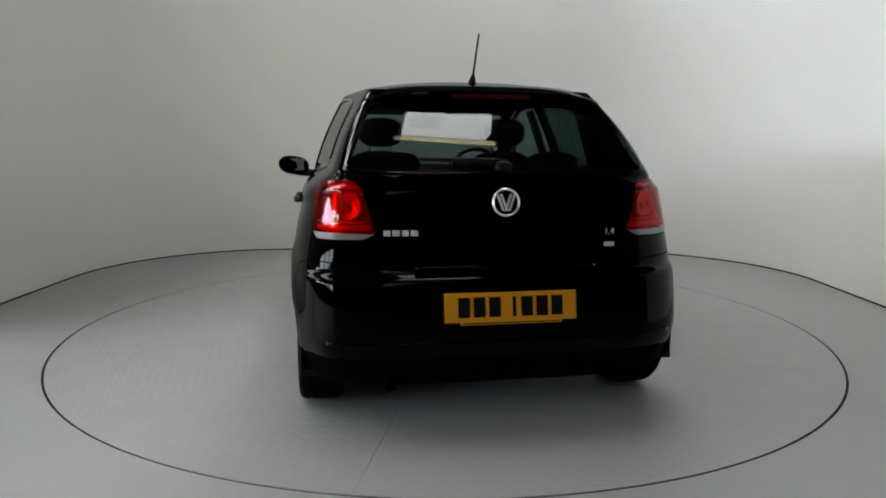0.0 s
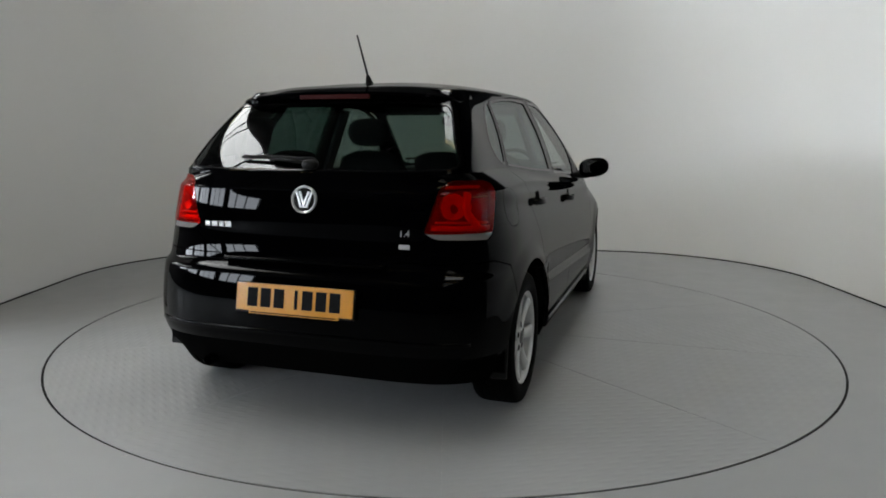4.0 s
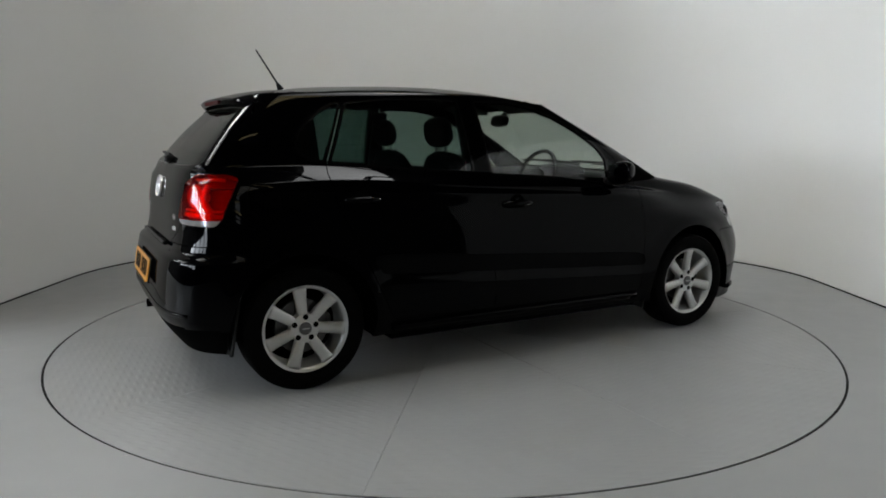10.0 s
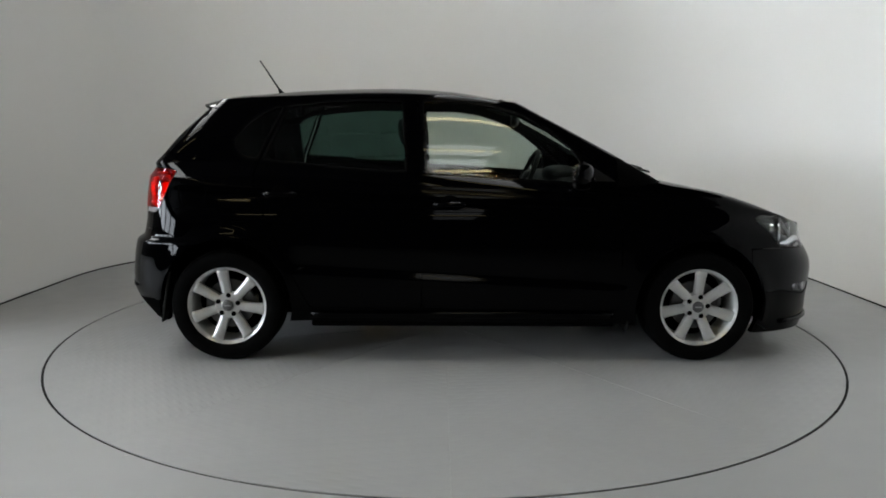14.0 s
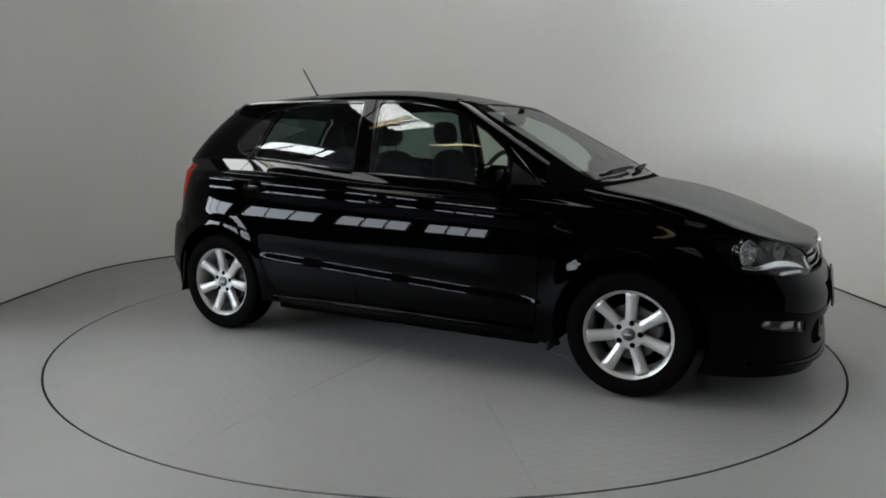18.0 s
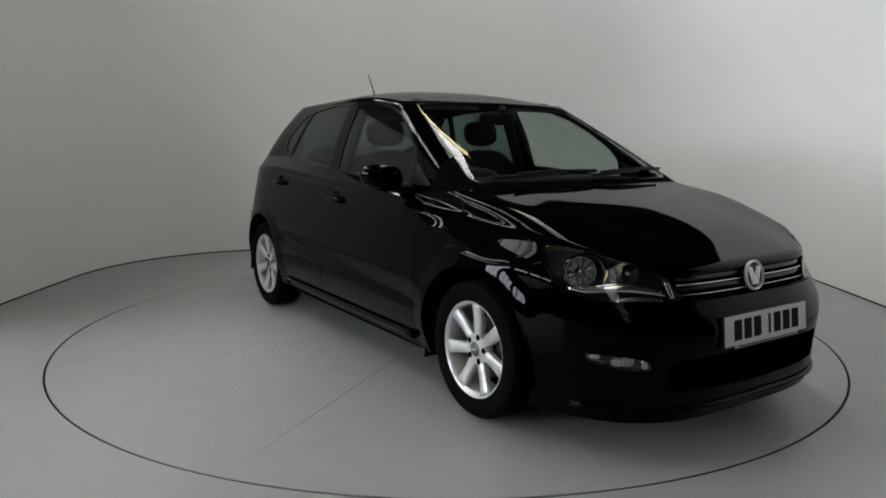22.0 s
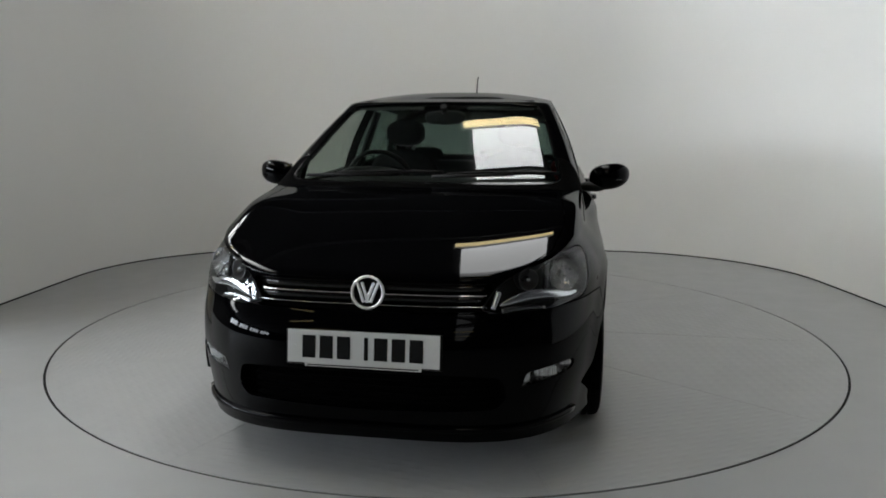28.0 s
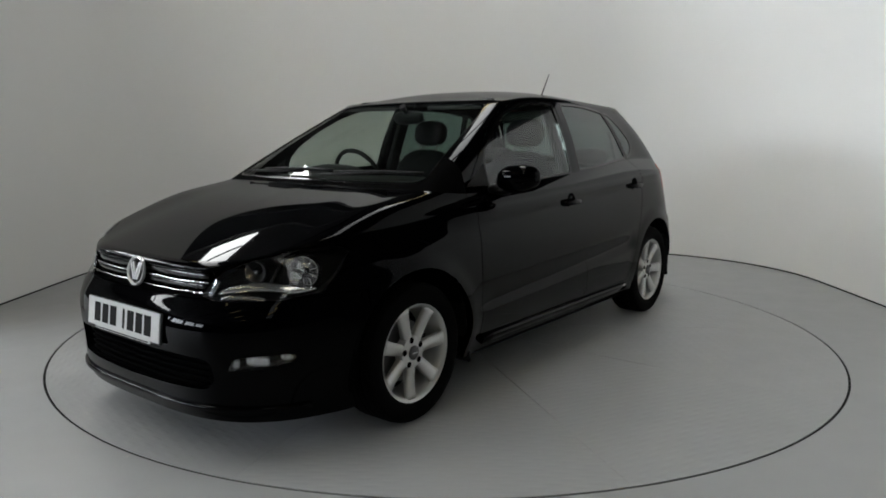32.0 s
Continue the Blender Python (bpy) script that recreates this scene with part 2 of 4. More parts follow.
def batten(x, y, rz, length):
    ob = empty("tube_light", "warm white fluorescent batten hanging from the roof", "ceiling light", "tube lights")
    ob.matrix_basis = pose(x, y, H - 0.35, 0, 0, rz)
    part("housing", box_bm(length, 0.17, 0.06, 0.008, at=(0, 0, 0.06)), ALLOY, ob)
    for k in (-1, 0, 1):
        part("tube", box_bm(length - 0.06, 0.034, 0.034, 0.012, at=(0, 0.052 * k, 0.015)), TUBE, ob)
    for k in (-1, 1):
        part("hanger", box_bm(0.01, 0.01, 0.24, at=(k * length * 0.4, 0, 0.2)), ROOFING, ob)
    return ob


for x, w, m in ((0.58, 1.12, SKYLIGHT_OVER), (-4.45, 1.05, SKYLIGHT), (-9.5, 1.05, SKYLIGHT_FAR), (-13.2, 1.05, SKYLIGHT_FAR)):
    if m == SKYLIGHT_OVER:
        skylight(x, 0.32, w, 4.05, 3, m)
        skylight(x, -11.0, w, 10.6, 7, SKYLIGHT_DIM)
    else:
        skylight(x, 1.3, w, 7.4, 5, m)
    for y in (-1.8, 2.25, -3.4, -5.9, -7.9, -10.1, -13.0) if x > -5 else ():
        batten(x, y, 0, w + 0.25)

for k in range(15):
    beam = empty("roof_beam", "grey painted steel beam under the roof", "beam", "roof beams")
    beam.matrix_basis = pose(-4.7, 7.6 - 2.4 * k, H - 0.12)
    part("web", box_bm(23.4, 0.012, 0.14), HALL, beam)
    part("flange", box_bm(23.4, 0.09, 0.012, at=(0, 0, -0.076)), HALL, beam)

# loose flake of paint by the edge of the turntable
bm = bmesh.new()
vs = [bm.verts.new((0.011 * math.cos(a) * (1 + 0.3 * math.sin(3 * a)), 0.008 * math.sin(a), 0.0005 + 0.0008 * math.sin(2 * a))) for a in (0.3, 1.2, 2.0, 3.1, 4.2, 5.3)]
bm.faces.new(vs)
res = bmesh.ops.extrude_face_region(bm, geom=bm.faces[:])
for v in [g for g in res["geom"] if isinstance(g, bmesh.types.BMVert)]:
    v.co.z += 0.0012
bmesh.ops.recalc_face_normals(bm, faces=bm.faces)
flake = tagged(part("paint_flake", bm, WHITE_PLATE), "small white paint flake lying on the floor", "debris")
flake.matrix_basis = pose(-1.172, -1.93, 0.0006, 0, 0, 20)

# ---- turntable ----
table = empty("turntable", "round grey painted steel turntable flush with the floor", "turntable")


def wedge_bm(r, half, gap):
    """One deck plate: a tenth of the disc, with bevelled edges."""
    bm = bmesh.new()
    n = 16
    top = [(0.02 * 1.0, 0.0)] + [(r * math.cos(radians(-half + 2 * half * k / n)), r * math.sin(radians(-half + 2 * half * k / n))) for k in range(n + 1)]
    k = gap / math.sin(radians(half))
    inset = [(x * (r - 1.2 * gap) / r + k * 0.6, y * (r - 1.2 * gap) / r) if i else (k + 0.01, 0) for i, (x, y) in enumerate(top)]
    inset = [(x, math.copysign(max(0, abs(y) - gap), y)) for x, y in inset]
    rings = [[bm.verts.new((x, y, z)) for x, y in inset] for z in (-0.0034, -0.0006)]
    rings.append([bm.verts.new((x * 0.9995 + 0.0008, y * 0.9993, 0)) for x, y in inset])
    m = len(inset)
    for a, b in zip(rings, rings[1:]):
        for i in range(m):
            bm.faces.new((a[i], a[(i + 1) % m], b[(i + 1) % m], b[i]))
    bm.faces.new(rings[-1])
    bmesh.ops.recalc_face_normals(bm, faces=bm.faces)
    return bm


plate = part("deck_plate", wedge_bm(TURN_R - 0.008, 18.0, 0.00012), DECK, table)
for k in range(1, 10):
    q = plate.copy()
    scene.collection.objects.link(q)
    q.matrix_basis = pose(0, 0, 0, 0, 0, 36 * k)
part("under_deck", disc_bm(TURN_R - 0.02, -0.2, -0.0035, 96), DECK, table)
part("rim", ring_bm(TURN_R - 0.008, TURN_R + 0.0036, -0.2, -0.004), DARK, table, "dark gap ring round the deck")
# ---- car body surface ----
def spline(xs, ys):
    """Natural cubic spline through the knots."""
    xs, ys = np.array(xs, float), np.array(ys, float)
    n, h = len(xs), np.diff(xs)
    A, r = np.eye(n), np.zeros(n)
    for i in range(1, n - 1):
        A[i, i - 1:i + 2] = h[i - 1], 2 * (h[i - 1] + h[i]), h[i]
        r[i] = 6 * ((ys[i + 1] - ys[i]) / h[i] - (ys[i] - ys[i - 1]) / h[i - 1])
    m = np.linalg.solve(A, r)

    def f(x):
        x = np.clip(np.asarray(x, float), xs[0], xs[-1])
        i = np.clip(np.searchsorted(xs, x) - 1, 0, n - 2)
        a, b = (xs[i + 1] - x) / h[i], (x - xs[i]) / h[i]
        return a * ys[i] + b * ys[i + 1] + ((a ** 3 - a) * m[i] + (b ** 3 - b) * m[i + 1]) * h[i] ** 2 / 6
    return f


def smooth(x, a, b):
    """Eased step from 0 at a to 1 at b."""
    t = np.clip((np.asarray(x, float) - a) / (b - a), 0, 1)
    return t * t * (3 - 2 * t)


NS = 150
S_FRAC = np.linspace(0, 1, NS)


def plan(xr, xf, w, cr, cf, nr, nf, bow_r=0.0, bow_f=0.0, taper=0.0):
    """Half outline in plan, from the rear centre round the side to the front centre."""
    k = np.linspace(0, math.pi / 2, 600)
    ur, vr = np.cos(k) ** (2 / nr), np.sin(k) ** (2 / nr)
    uf, vf = np.cos(k[::-1]) ** (2 / nf), np.sin(k[::-1]) ** (2 / nf)
    x = np.concatenate([cr + (xr - cr) * ur, cf + (xf - cf) * uf])
    y = w * np.concatenate([vr, vf])
    y = y * (1 - taper * np.clip(x / 2.0, -1, 1) ** 2)
    side = np.concatenate([np.zeros(600, bool), np.ones(600, bool)])
    x = x + np.where(side, -bow_f, bow_r) * y * y
    d = np.concatenate([[0], np.cumsum(np.hypot(np.diff(x), np.diff(y)))])
    d /= d[-1]
    return np.interp(S_FRAC, d, x), np.interp(S_FRAC, d, y)


# lower body: half width, nose and tail against height
W_Z = spline((0.15, 0.22, 0.32, 0.45, 0.6, 0.75, 0.87, 0.95, 1.05), (0.794, 0.804, 0.836, 0.847, 0.842, 0.824, 0.794, 0.773, 0.741))
XF_Z = spline((0.13, 0.2, 0.3, 0.42, 0.52, 0.6, 0.68, 0.75), (1.985, 2.012, 2.018, 2.033, 2.02, 1.975, 1.957, 1.945))
XR_BASE = spline((0.17, 0.25, 0.35, 0.46, 0.6, 0.72, 0.85, 0.95, 1.02), (-1.7, -1.763, -1.818, -1.823, -1.803, -1.775, -1.767, -1.753, -1.742))


def XR_Z(z):
    """Tail against height: the bumper stands proud of the tailgate by a narrow shelf."""
    return XR_BASE(z) + 0.034 * smooth(z, 0.622, 0.65)


NF_Z = spline((0.13, 0.4, 0.75, 1.0), (3.7, 3.3, 3.5, 3.9))
NR_Z = spline((0.17, 0.5, 0.8, 1.05), (5.4, 5.4, 5.5, 6.0))
# edge between lower body and shoulder / bonnet, against length
BELT = spline((-1.8, -1.5, -1.2, -0.6, 0.0, 0.6, 0.9, 1.3, 1.7, 1.9, 2.0), (0.96, 0.955, 0.967, 0.948, 0.912, 0.887, 0.863, 0.825, 0.765, 0.702, 0.69))
BASE = spline((-1.9, -1.6, -1.0, -0.3, 0.3, 0.8, 1.6), (0.18, 0.2, 0.215, 0.21, 0.205, 0.2, 0.14))


HS = np.linspace(0.12, 1.04, 93)
RINGS = [plan(XR_Z(h), XF_Z(h), W_Z(h), -0.85, 0.85, NR_Z(h), NF_Z(h), taper=0.02) for h in HS]
GX, GY = np.array([r[0] for r in RINGS]), np.array([r[1] for r in RINGS])


def lower_body(v):
    """One half ring of the lower body; v from 0 at the sill to 1 at the belt."""
    x = np.linspace(-1.8, 2.0, NS)
    for _ in range(3):
        z = BASE(x) + (BELT(x) - BASE(x)) * v
        k = (z - HS[0]) / (HS[1] - HS[0])
        i = np.clip(k.astype(int), 0, len(HS) - 2)
        f = k - i
        n = np.arange(NS)
        x = GX[i, n] * (1 - f) + GX[i + 1, n] * f
        y = GY[i, n] * (1 - f) + GY[i + 1, n] * f
    # flared lips round the wheel openings, hollow along the lower doors
    for cx in (-1.235, 1.235):
        r = np.hypot(x - cx, z - 0.302)
        y = y + 0.012 * (1 - smooth(r, 0.335, 0.43)) * smooth(y, 0.55, 0.7)
    u = z - (0.503 - 0.055 * (x + 0.6))
    y = y - 0.014 * (1 - smooth(u, 0.0, 0.10)) * smooth(u, -0.045, 0.0) * smooth(x, -0.90, -0.80) * (1 - smooth(x, 0.70, 0.90))
    u = z - (0.868 - 0.045 * x)
    y = y + 0.010 * np.where(u > 0, 1 - smooth(u, 0.0, 0.035), 1 - smooth(-u, 0.0, 0.06)) * smooth(y, 0.6, 0.75) * (1 - smooth(x, 0.85, 1.1)) * smooth(x, -1.55, -1.35)
    y = y - 0.06 * smooth(x, 0.65, 1.2) * smooth(z - BELT(x), -0.15, 0.01) * smooth(y, 0.3, 0.6)
    return np.stack([x, y, z], 1)


# greenhouse: lower and upper ring
def cabin_plan(v):
    xr = -1.694 + 0.334 * v + 0.02 * math.sin(math.pi * v) * -1
    xf = 1.09 - 0.78 * v + 0.012 * math.sin(math.pi * v)
    w = 0.737 - 0.173 * v + 0.018 * math.sin(math.pi * v)
    x, y = plan(xr, xf, w, -0.9 + 0.1 * v, 0.0, 13.5 - 0.7 * v, 17.0 - 6.0 * v, 0.075, 0.09 - 0.01 * v, 0.0)
    return x, y * (1 - (0.094 + 0.015 * v) * smooth(-x, 0.2, 1.3))


WAIST = spline((-1.75, -1.5, -1.2, -0.6, 0.0, 0.6, 0.85, 1.0, 1.12), (1.0200, 1.0300, 1.0350, 1.0, 0.965, 0.925, 0.92, 0.934, 0.948))
CANT = spline((-1.5, -1.2, -0.7, -0.3, 0.1, 0.25, 0.32), (1.3540, 1.3735, 1.385, 1.390, 1.370, 1.356, 1.362))
WAIST_Z, CANT_Z = WAIST(cabin_plan(0.0)[0]), CANT(cabin_plan(1.0)[0])


def cabin_ring(v):
    """v 0 at the window base, 1 at the roof edge."""
    x, y = cabin_plan(v)
    return np.stack([x, y, WAIST_Z + (CANT_Z - WAIST_Z) * v], 1)


ROOF_C = spline((-1.5, -1.09, -0.73, -0.39, -0.09, 0.12, 0.32), (1.36, 1.418, 1.442, 1.449, 1.434, 1.408, 1.372))


def roof_ring(edge, t):
    """t 0 at the roof edge, 1 on the spine."""
    xs = np.clip(edge[:, 0], -0.95, -0.1)
    x, y = edge[:, 0] + (xs - edge[:, 0]) * t, edge[:, 1] * (1 - t)
    k = 1 - (1 - t) ** 2.6
    zc = ROOF_C(x)
    z = edge[:, 2] * (1 - k) + zc * k
    return np.stack([x, y, z], 1)


def body_rings():
    """Half rings from the sill to the spine of the roof, and the segment that lies above each."""
    rows = [lower_body(v) for v in np.linspace(0, 1, 84)]
    segs = [0] * 83
    low, cab = rows[-1], cabin_ring(0.0)
    for t in np.linspace(0, 1, 22)[1:-1]:
        p = low * (1 - t) + cab * t
        p[:, 2] += 0.026 * smooth(p[:, 0], 0.7, 1.4) * math.sin(math.pi * t)
        rows.append(p)
    rows += [cabin_ring(v) for v in np.linspace(0, 1, 22)]
    segs += [1] * 21 + [2] * 21
    edge = rows[-1]
    rows += [roof_ring(edge, t) for t in np.linspace(0, 1, 18)[1:]]
    segs += [3] * 17
    return rows, segs


# ---- body panels, cut out of one smooth surface ----
SEG_LOW, SEG_STRIP, SEG_CABIN, SEG_ROOF = 0, 1, 2, 3


def half_body():
    """The left half of the skin as a bmesh with layers: segment, panel, normal."""
    bm = bmesh.new()
    rows, segs = body_rings()
    grid = [[bm.verts.new(p) for p in row] for row in rows]
    seg, pan = bm.faces.layers.int.new("seg"), bm.faces.layers.int.new("pan")
    for a, b, sg in zip(grid, grid[1:], segs):
        for i in range(NS - 1):
            f = bm.faces.new((a[i + 1], a[i], b[i], b[i + 1]))
            f[seg], f.smooth = sg, True
    bmesh.ops.remove_doubles(bm, verts=bm.verts, dist=0.0004)
    bm.normal_update()
    nrm = bm.verts.layers.float_vector.new("nrm")
    for v in bm.verts:
        n = v.normal.copy()
        if v.co.y < 0.001:
            n.y = 0
            n.normalize()
        v[nrm] = n
    return bm


def hull(pts):
    pts = sorted(set(pts))

    def run(seq):
        out = []
        for p in seq:
            while len(out) > 1 and (out[-1][0] - out[-2][0]) * (p[1] - out[-2][1]) - (out[-1][1] - out[-2][1]) * (p[0] - out[-2][0]) <= 0:
                out.pop()
            out.append(p)
        return out[:-1]
    return run(pts) + run(pts[::-1])


def rounded(pts, radius, n=5):
    """A convex outline with its corners rounded."""
    pts, out = hull(pts), []
    m = len(pts)
    for i, p in enumerate(pts):
        p, a, b = Vector(p), Vector(pts[i - 1]), Vector(pts[(i + 1) % m])
        da, db = (a - p), (b - p)
        r = min(radius, da.length * 0.45, db.length * 0.45)
        s, e = p + da.normalized() * r, p + db.normalized() * r
        for k in range(n):
            t = k / (n - 1)
            q = s * (1 - t) ** 2 + p * 2 * t * (1 - t) + e * t * t
            out.append((q.x, q.y))
    return hull(out)


def grown(pts, d):
    """A convex outline moved outwards by d."""
    out, m = [], len(pts)
    for i, p in enumerate(pts):
        p, a, b = Vector(p), Vector(pts[i - 1]), Vector(pts[(i + 1) % m])
        e, f = (p - a).normalized(), (b - p).normalized()
        n, o = Vector((e.y, -e.x)), Vector((f.y, -f.x))
        k = (n + o)
        k = k / max(0.3, k.dot(n))
        out.append((p.x + k.x * d, p.y + k.y * d))
    return hull(out)


AXES = {"side": ((1, 0, 0), (0, 0, 1)), "front": ((0, 1, 0), (0, 0, 1)), "top": ((1, 0, 0), (0, 1, 0)),
        "tail": ((0.8, 0.6, 0), (0, 0, 1)), "nose": ((-0.72, 0.69, 0), (0, 0, 1))}


def cut(bm, outline, view, mark, allow, from_panels=(0,)):
    """Cut a convex outline, seen along one view, out of the skin; the faces inside take the panel number mark."""
    u, v = (Vector(a) for a in AXES[view])
    pan, seg = bm.faces.layers.int["pan"], bm.faces.layers.int["seg"]
    lo = [min(p[k] for p in outline) for k in (0, 1)]
    hi = [max(p[k] for p in outline) for k in (0, 1)]
    todo = []
    for f in bm.faces:
        if f[pan] in from_panels and allow(f, f[seg]):
            us, vs = [w.co.dot(u) for w in f.verts], [w.co.dot(v) for w in f.verts]
            if min(us) < hi[0] and max(us) > lo[0] and min(vs) < hi[1] and max(vs) > lo[1]:
                todo.append(f)
    m = len(outline)
    for i in range(m):
        p, q = outline[i], outline[(i + 1) % m]
        e = Vector((q[0] - p[0], q[1] - p[1])).normalized()
        n = u * e.y - v * e.x
        co = u * p[0] / u.dot(u) + v * p[1] / v.dot(v)
        d0 = n.dot(co)
        inside, across = [], []
        for f in todo:
            ds = [n.dot(w.co) - d0 for w in f.verts]
            if max(ds) <= 1e-6:
                inside.append(f)
            elif min(ds) < -1e-6:
                across.append(f)
        if across:
            geom = set(across)
            for f in across:
                geom.update(f.edges)
                geom.update(f.verts)
            res = bmesh.ops.bisect_plane(bm, geom=list(geom), dist=1e-5, plane_co=co, plane_no=n)
            for f in (g for g in res["geom"] if isinstance(g, bmesh.types.BMFace)):
                c = f.calc_center_median()
                if n.dot(c) - d0 < 0:
                    inside.append(f)
        todo = inside
    for f in todo:
        f[pan] = mark
    return todo


def piece(bm, marks, name, material, parent, side, rim=0.012, sink=0.0, label="", lift=None):
    """A panel as its own mesh. side: L, R or C (both halves). rim: depth of its turned-in edge."""
    pan, nrm = bm.faces.layers.int["pan"], bm.verts.layers.float_vector["nrm"]
    faces = [f for f in bm.faces if f[pan] in marks]
    co, no, fs, ln, index = [], [], [], [], {}
    for sg in ((1,), (-1,), (1, -1))["LRC".index(side)]:
        index.clear()
        count = {}
        for f in faces:
            ids = []
            for w in f.verts:
                if w not in index:
                    index[w] = len(co)
                    n = Vector(w[nrm]).normalized()
                    p = w.co - n * sink
                    co.append((p.x, p.y * sg, p.z))
                    no.append((n.x, n.y * sg, n.z))
                ids.append(index[w])
            fs.append(ids if sg > 0 else ids[::-1])
            ln += [no[k] for k in fs[-1]]
            for e in f.edges:
                count[e] = count.get(e, 0) + 1
        if rim:
            deep = {}
            for f in faces:
                for lp in f.loops:
                    e = lp.edge
                    if count[e] > 1 or (side == "C" and all(w.co.y < 0.0006 for w in e.verts)):
                        continue
                    a, b = lp.vert, lp.link_loop_next.vert
                    for w in (a, b):
                        if w not in deep:
                            deep[w] = len(co)
                            n = Vector(no[index[w]])
                            p = Vector(co[index[w]]) - n * rim
                            co.append(tuple(p))
                            no.append(tuple(n))
                    quad = [index[b], index[a], deep[a], deep[b]]
                    if sg < 0:
                        quad = quad[::-1]
                    c = [Vector(co[k]) for k in quad]
                    n = (c[2] - c[0]).cross(c[3] - c[1])
                    n = tuple(n.normalized()) if n.length > 1e-12 else (0, 0, 1)
                    fs.append(quad)
                    ln += [n] * 4
    me = bpy.data.meshes.new(name)
    me.from_pydata(co, [], fs)
    me.polygons.foreach_set("use_smooth", [True] * len(fs))
    me.materials.append(material)
    me.normals_split_custom_set(ln)
    ob = new(name, me)
    ob.parent = parent
    if label:
        ob["label"] = label
    return ob


skin = half_body()
SIDE = lambda f, s: f.calc_center_median().y > 0.3
FRONT = lambda f, s: f.calc_center_median().x > 1.2
REAR = lambda f, s: f.calc_center_median().x < -1.15
CAB_F = lambda f, s: s == SEG_CABIN and f.calc_center_median().x > 0.15 and f.normal.x > 0.15
P_ARCH, P_FGLASS, P_RGLASS, P_QGLASS, P_SCREEN, P_BACKLIGHT, P_TAIL, P_HEAD, P_FOG, P_GRILLE, P_INTAKE = range(1, 12)
P_BONNET, P_HATCH, P_FDOOR, P_RDOOR, P_FBUMP, P_RBUMP, P_FENDER, P_SILL, P_COWL, P_SAIL, P_TRIM, P_GAP, P_ROOF, P_TAILCLEAR, P_REFL = range(12, 27)

circle = lambda cx, cz, r, n=40: [(cx + r * math.cos(2 * math.pi * k / n), cz + r * math.sin(2 * math.pi * k / n)) for k in range(n)]
for cx in (1.235, -1.235):
    cut(skin, circle(cx, 0.305, 0.342), "side", P_ARCH, SIDE)

F_GLASS = rounded([(-0.19, 0.985), (-0.215, 1.352), (-0.01, 1.352), (0.15, 1.328), (0.30, 1.28), (0.44, 1.205), (0.56, 1.115), (0.605, 1.05), (0.605, 0.94), (0.15, 0.968)], 0.012)
R_GLASS = rounded([(-0.305, 0.998), (-0.328, 1.352), (-0.55, 1.356), (-0.74, 1.347), (-0.93, 1.325), (-1.05, 1.05), (-0.6, 1.012)], 0.015)
Q_GLASS = rounded([(-1.092, 1.056), (-0.968, 1.325), (-1.01, 1.315), (-1.07, 1.283), (-1.14, 1.23), (-1.20, 1.163), (-1.21, 1.128), (-1.185, 1.09), (-1.14, 1.064)], 0.016)
SAIL = rounded([(0.622, 0.945), (0.622, 1.05), (0.70, 1.0), (0.79, 0.945)], 0.006)
SCREEN = rounded([(-0.2, 0.966), (0.4, 0.966), (0.60, 0.970), (0.632, 0.985), (0.535, 1.29), (0.51, 1.334), (0.3, 1.35), (-0.2, 1.356)], 0.03)
BACKLIGHT = rounded([(-0.2, 1.033), (0.45, 1.036), (0.585, 1.044), (0.612, 1.06), (0.52, 1.27), (0.495, 1.297), (0.3, 1.308), (-0.2, 1.312)], 0.03)
TAIL = rounded([(-1.078, 0.80), (-1.04, 0.775), (-0.85, 0.772), (-0.82, 0.80), (-0.772, 0.945), (-0.765, 0.985), (-0.81, 1.0), (-0.96, 1.003), (-1.02, 0.967), (-1.052, 0.88)], 0.016)
HEAD = rounded([(-1.138, 0.596), (-1.105, 0.612), (-1.082, 0.662), (-1.045, 0.688), (-0.957, 0.723), (-0.79, 0.760), (-0.655, 0.772), (-0.61, 0.760), (-0.60, 0.742), (-0.63, 0.70), (-0.668, 0.642), (-0.70, 0.607), (-0.84, 0.591), (-0.94, 0.584), (-1.075, 0.579)], 0.012)
FOG = rounded([(-1.040, 0.333), (-1.022, 0.385), (-0.936, 0.397), (-0.80, 0.402), (-0.79, 0.378), (-0.81, 0.362), (-0.92, 0.345)], 0.010)
GRILLE = rounded([(-0.3, 0.582), (0.395, 0.59), (0.418, 0.61), (0.43, 0.66), (0.42, 0.683), (-0.3, 0.686)], 0.012)
INTAKE = rounded([(-0.3, 0.245), (0.44, 0.262), (0.475, 0.30), (0.46, 0.375), (0.3, 0.386), (-0.3, 0.392)], 0.03)


def trimmed(outline, view, mark, allow, trim, ring=P_TRIM):
    cut(skin, grown(outline, trim), view, ring, allow)
    cut(skin, outline, view, mark, allow, (ring,))


def gapped(outline, view, mark, allow, gap=0.0022):
    cut(skin, grown(outline, gap), view, P_GAP, allow)
    cut(skin, grown(outline, -gap), view, mark, allow, (P_GAP,))


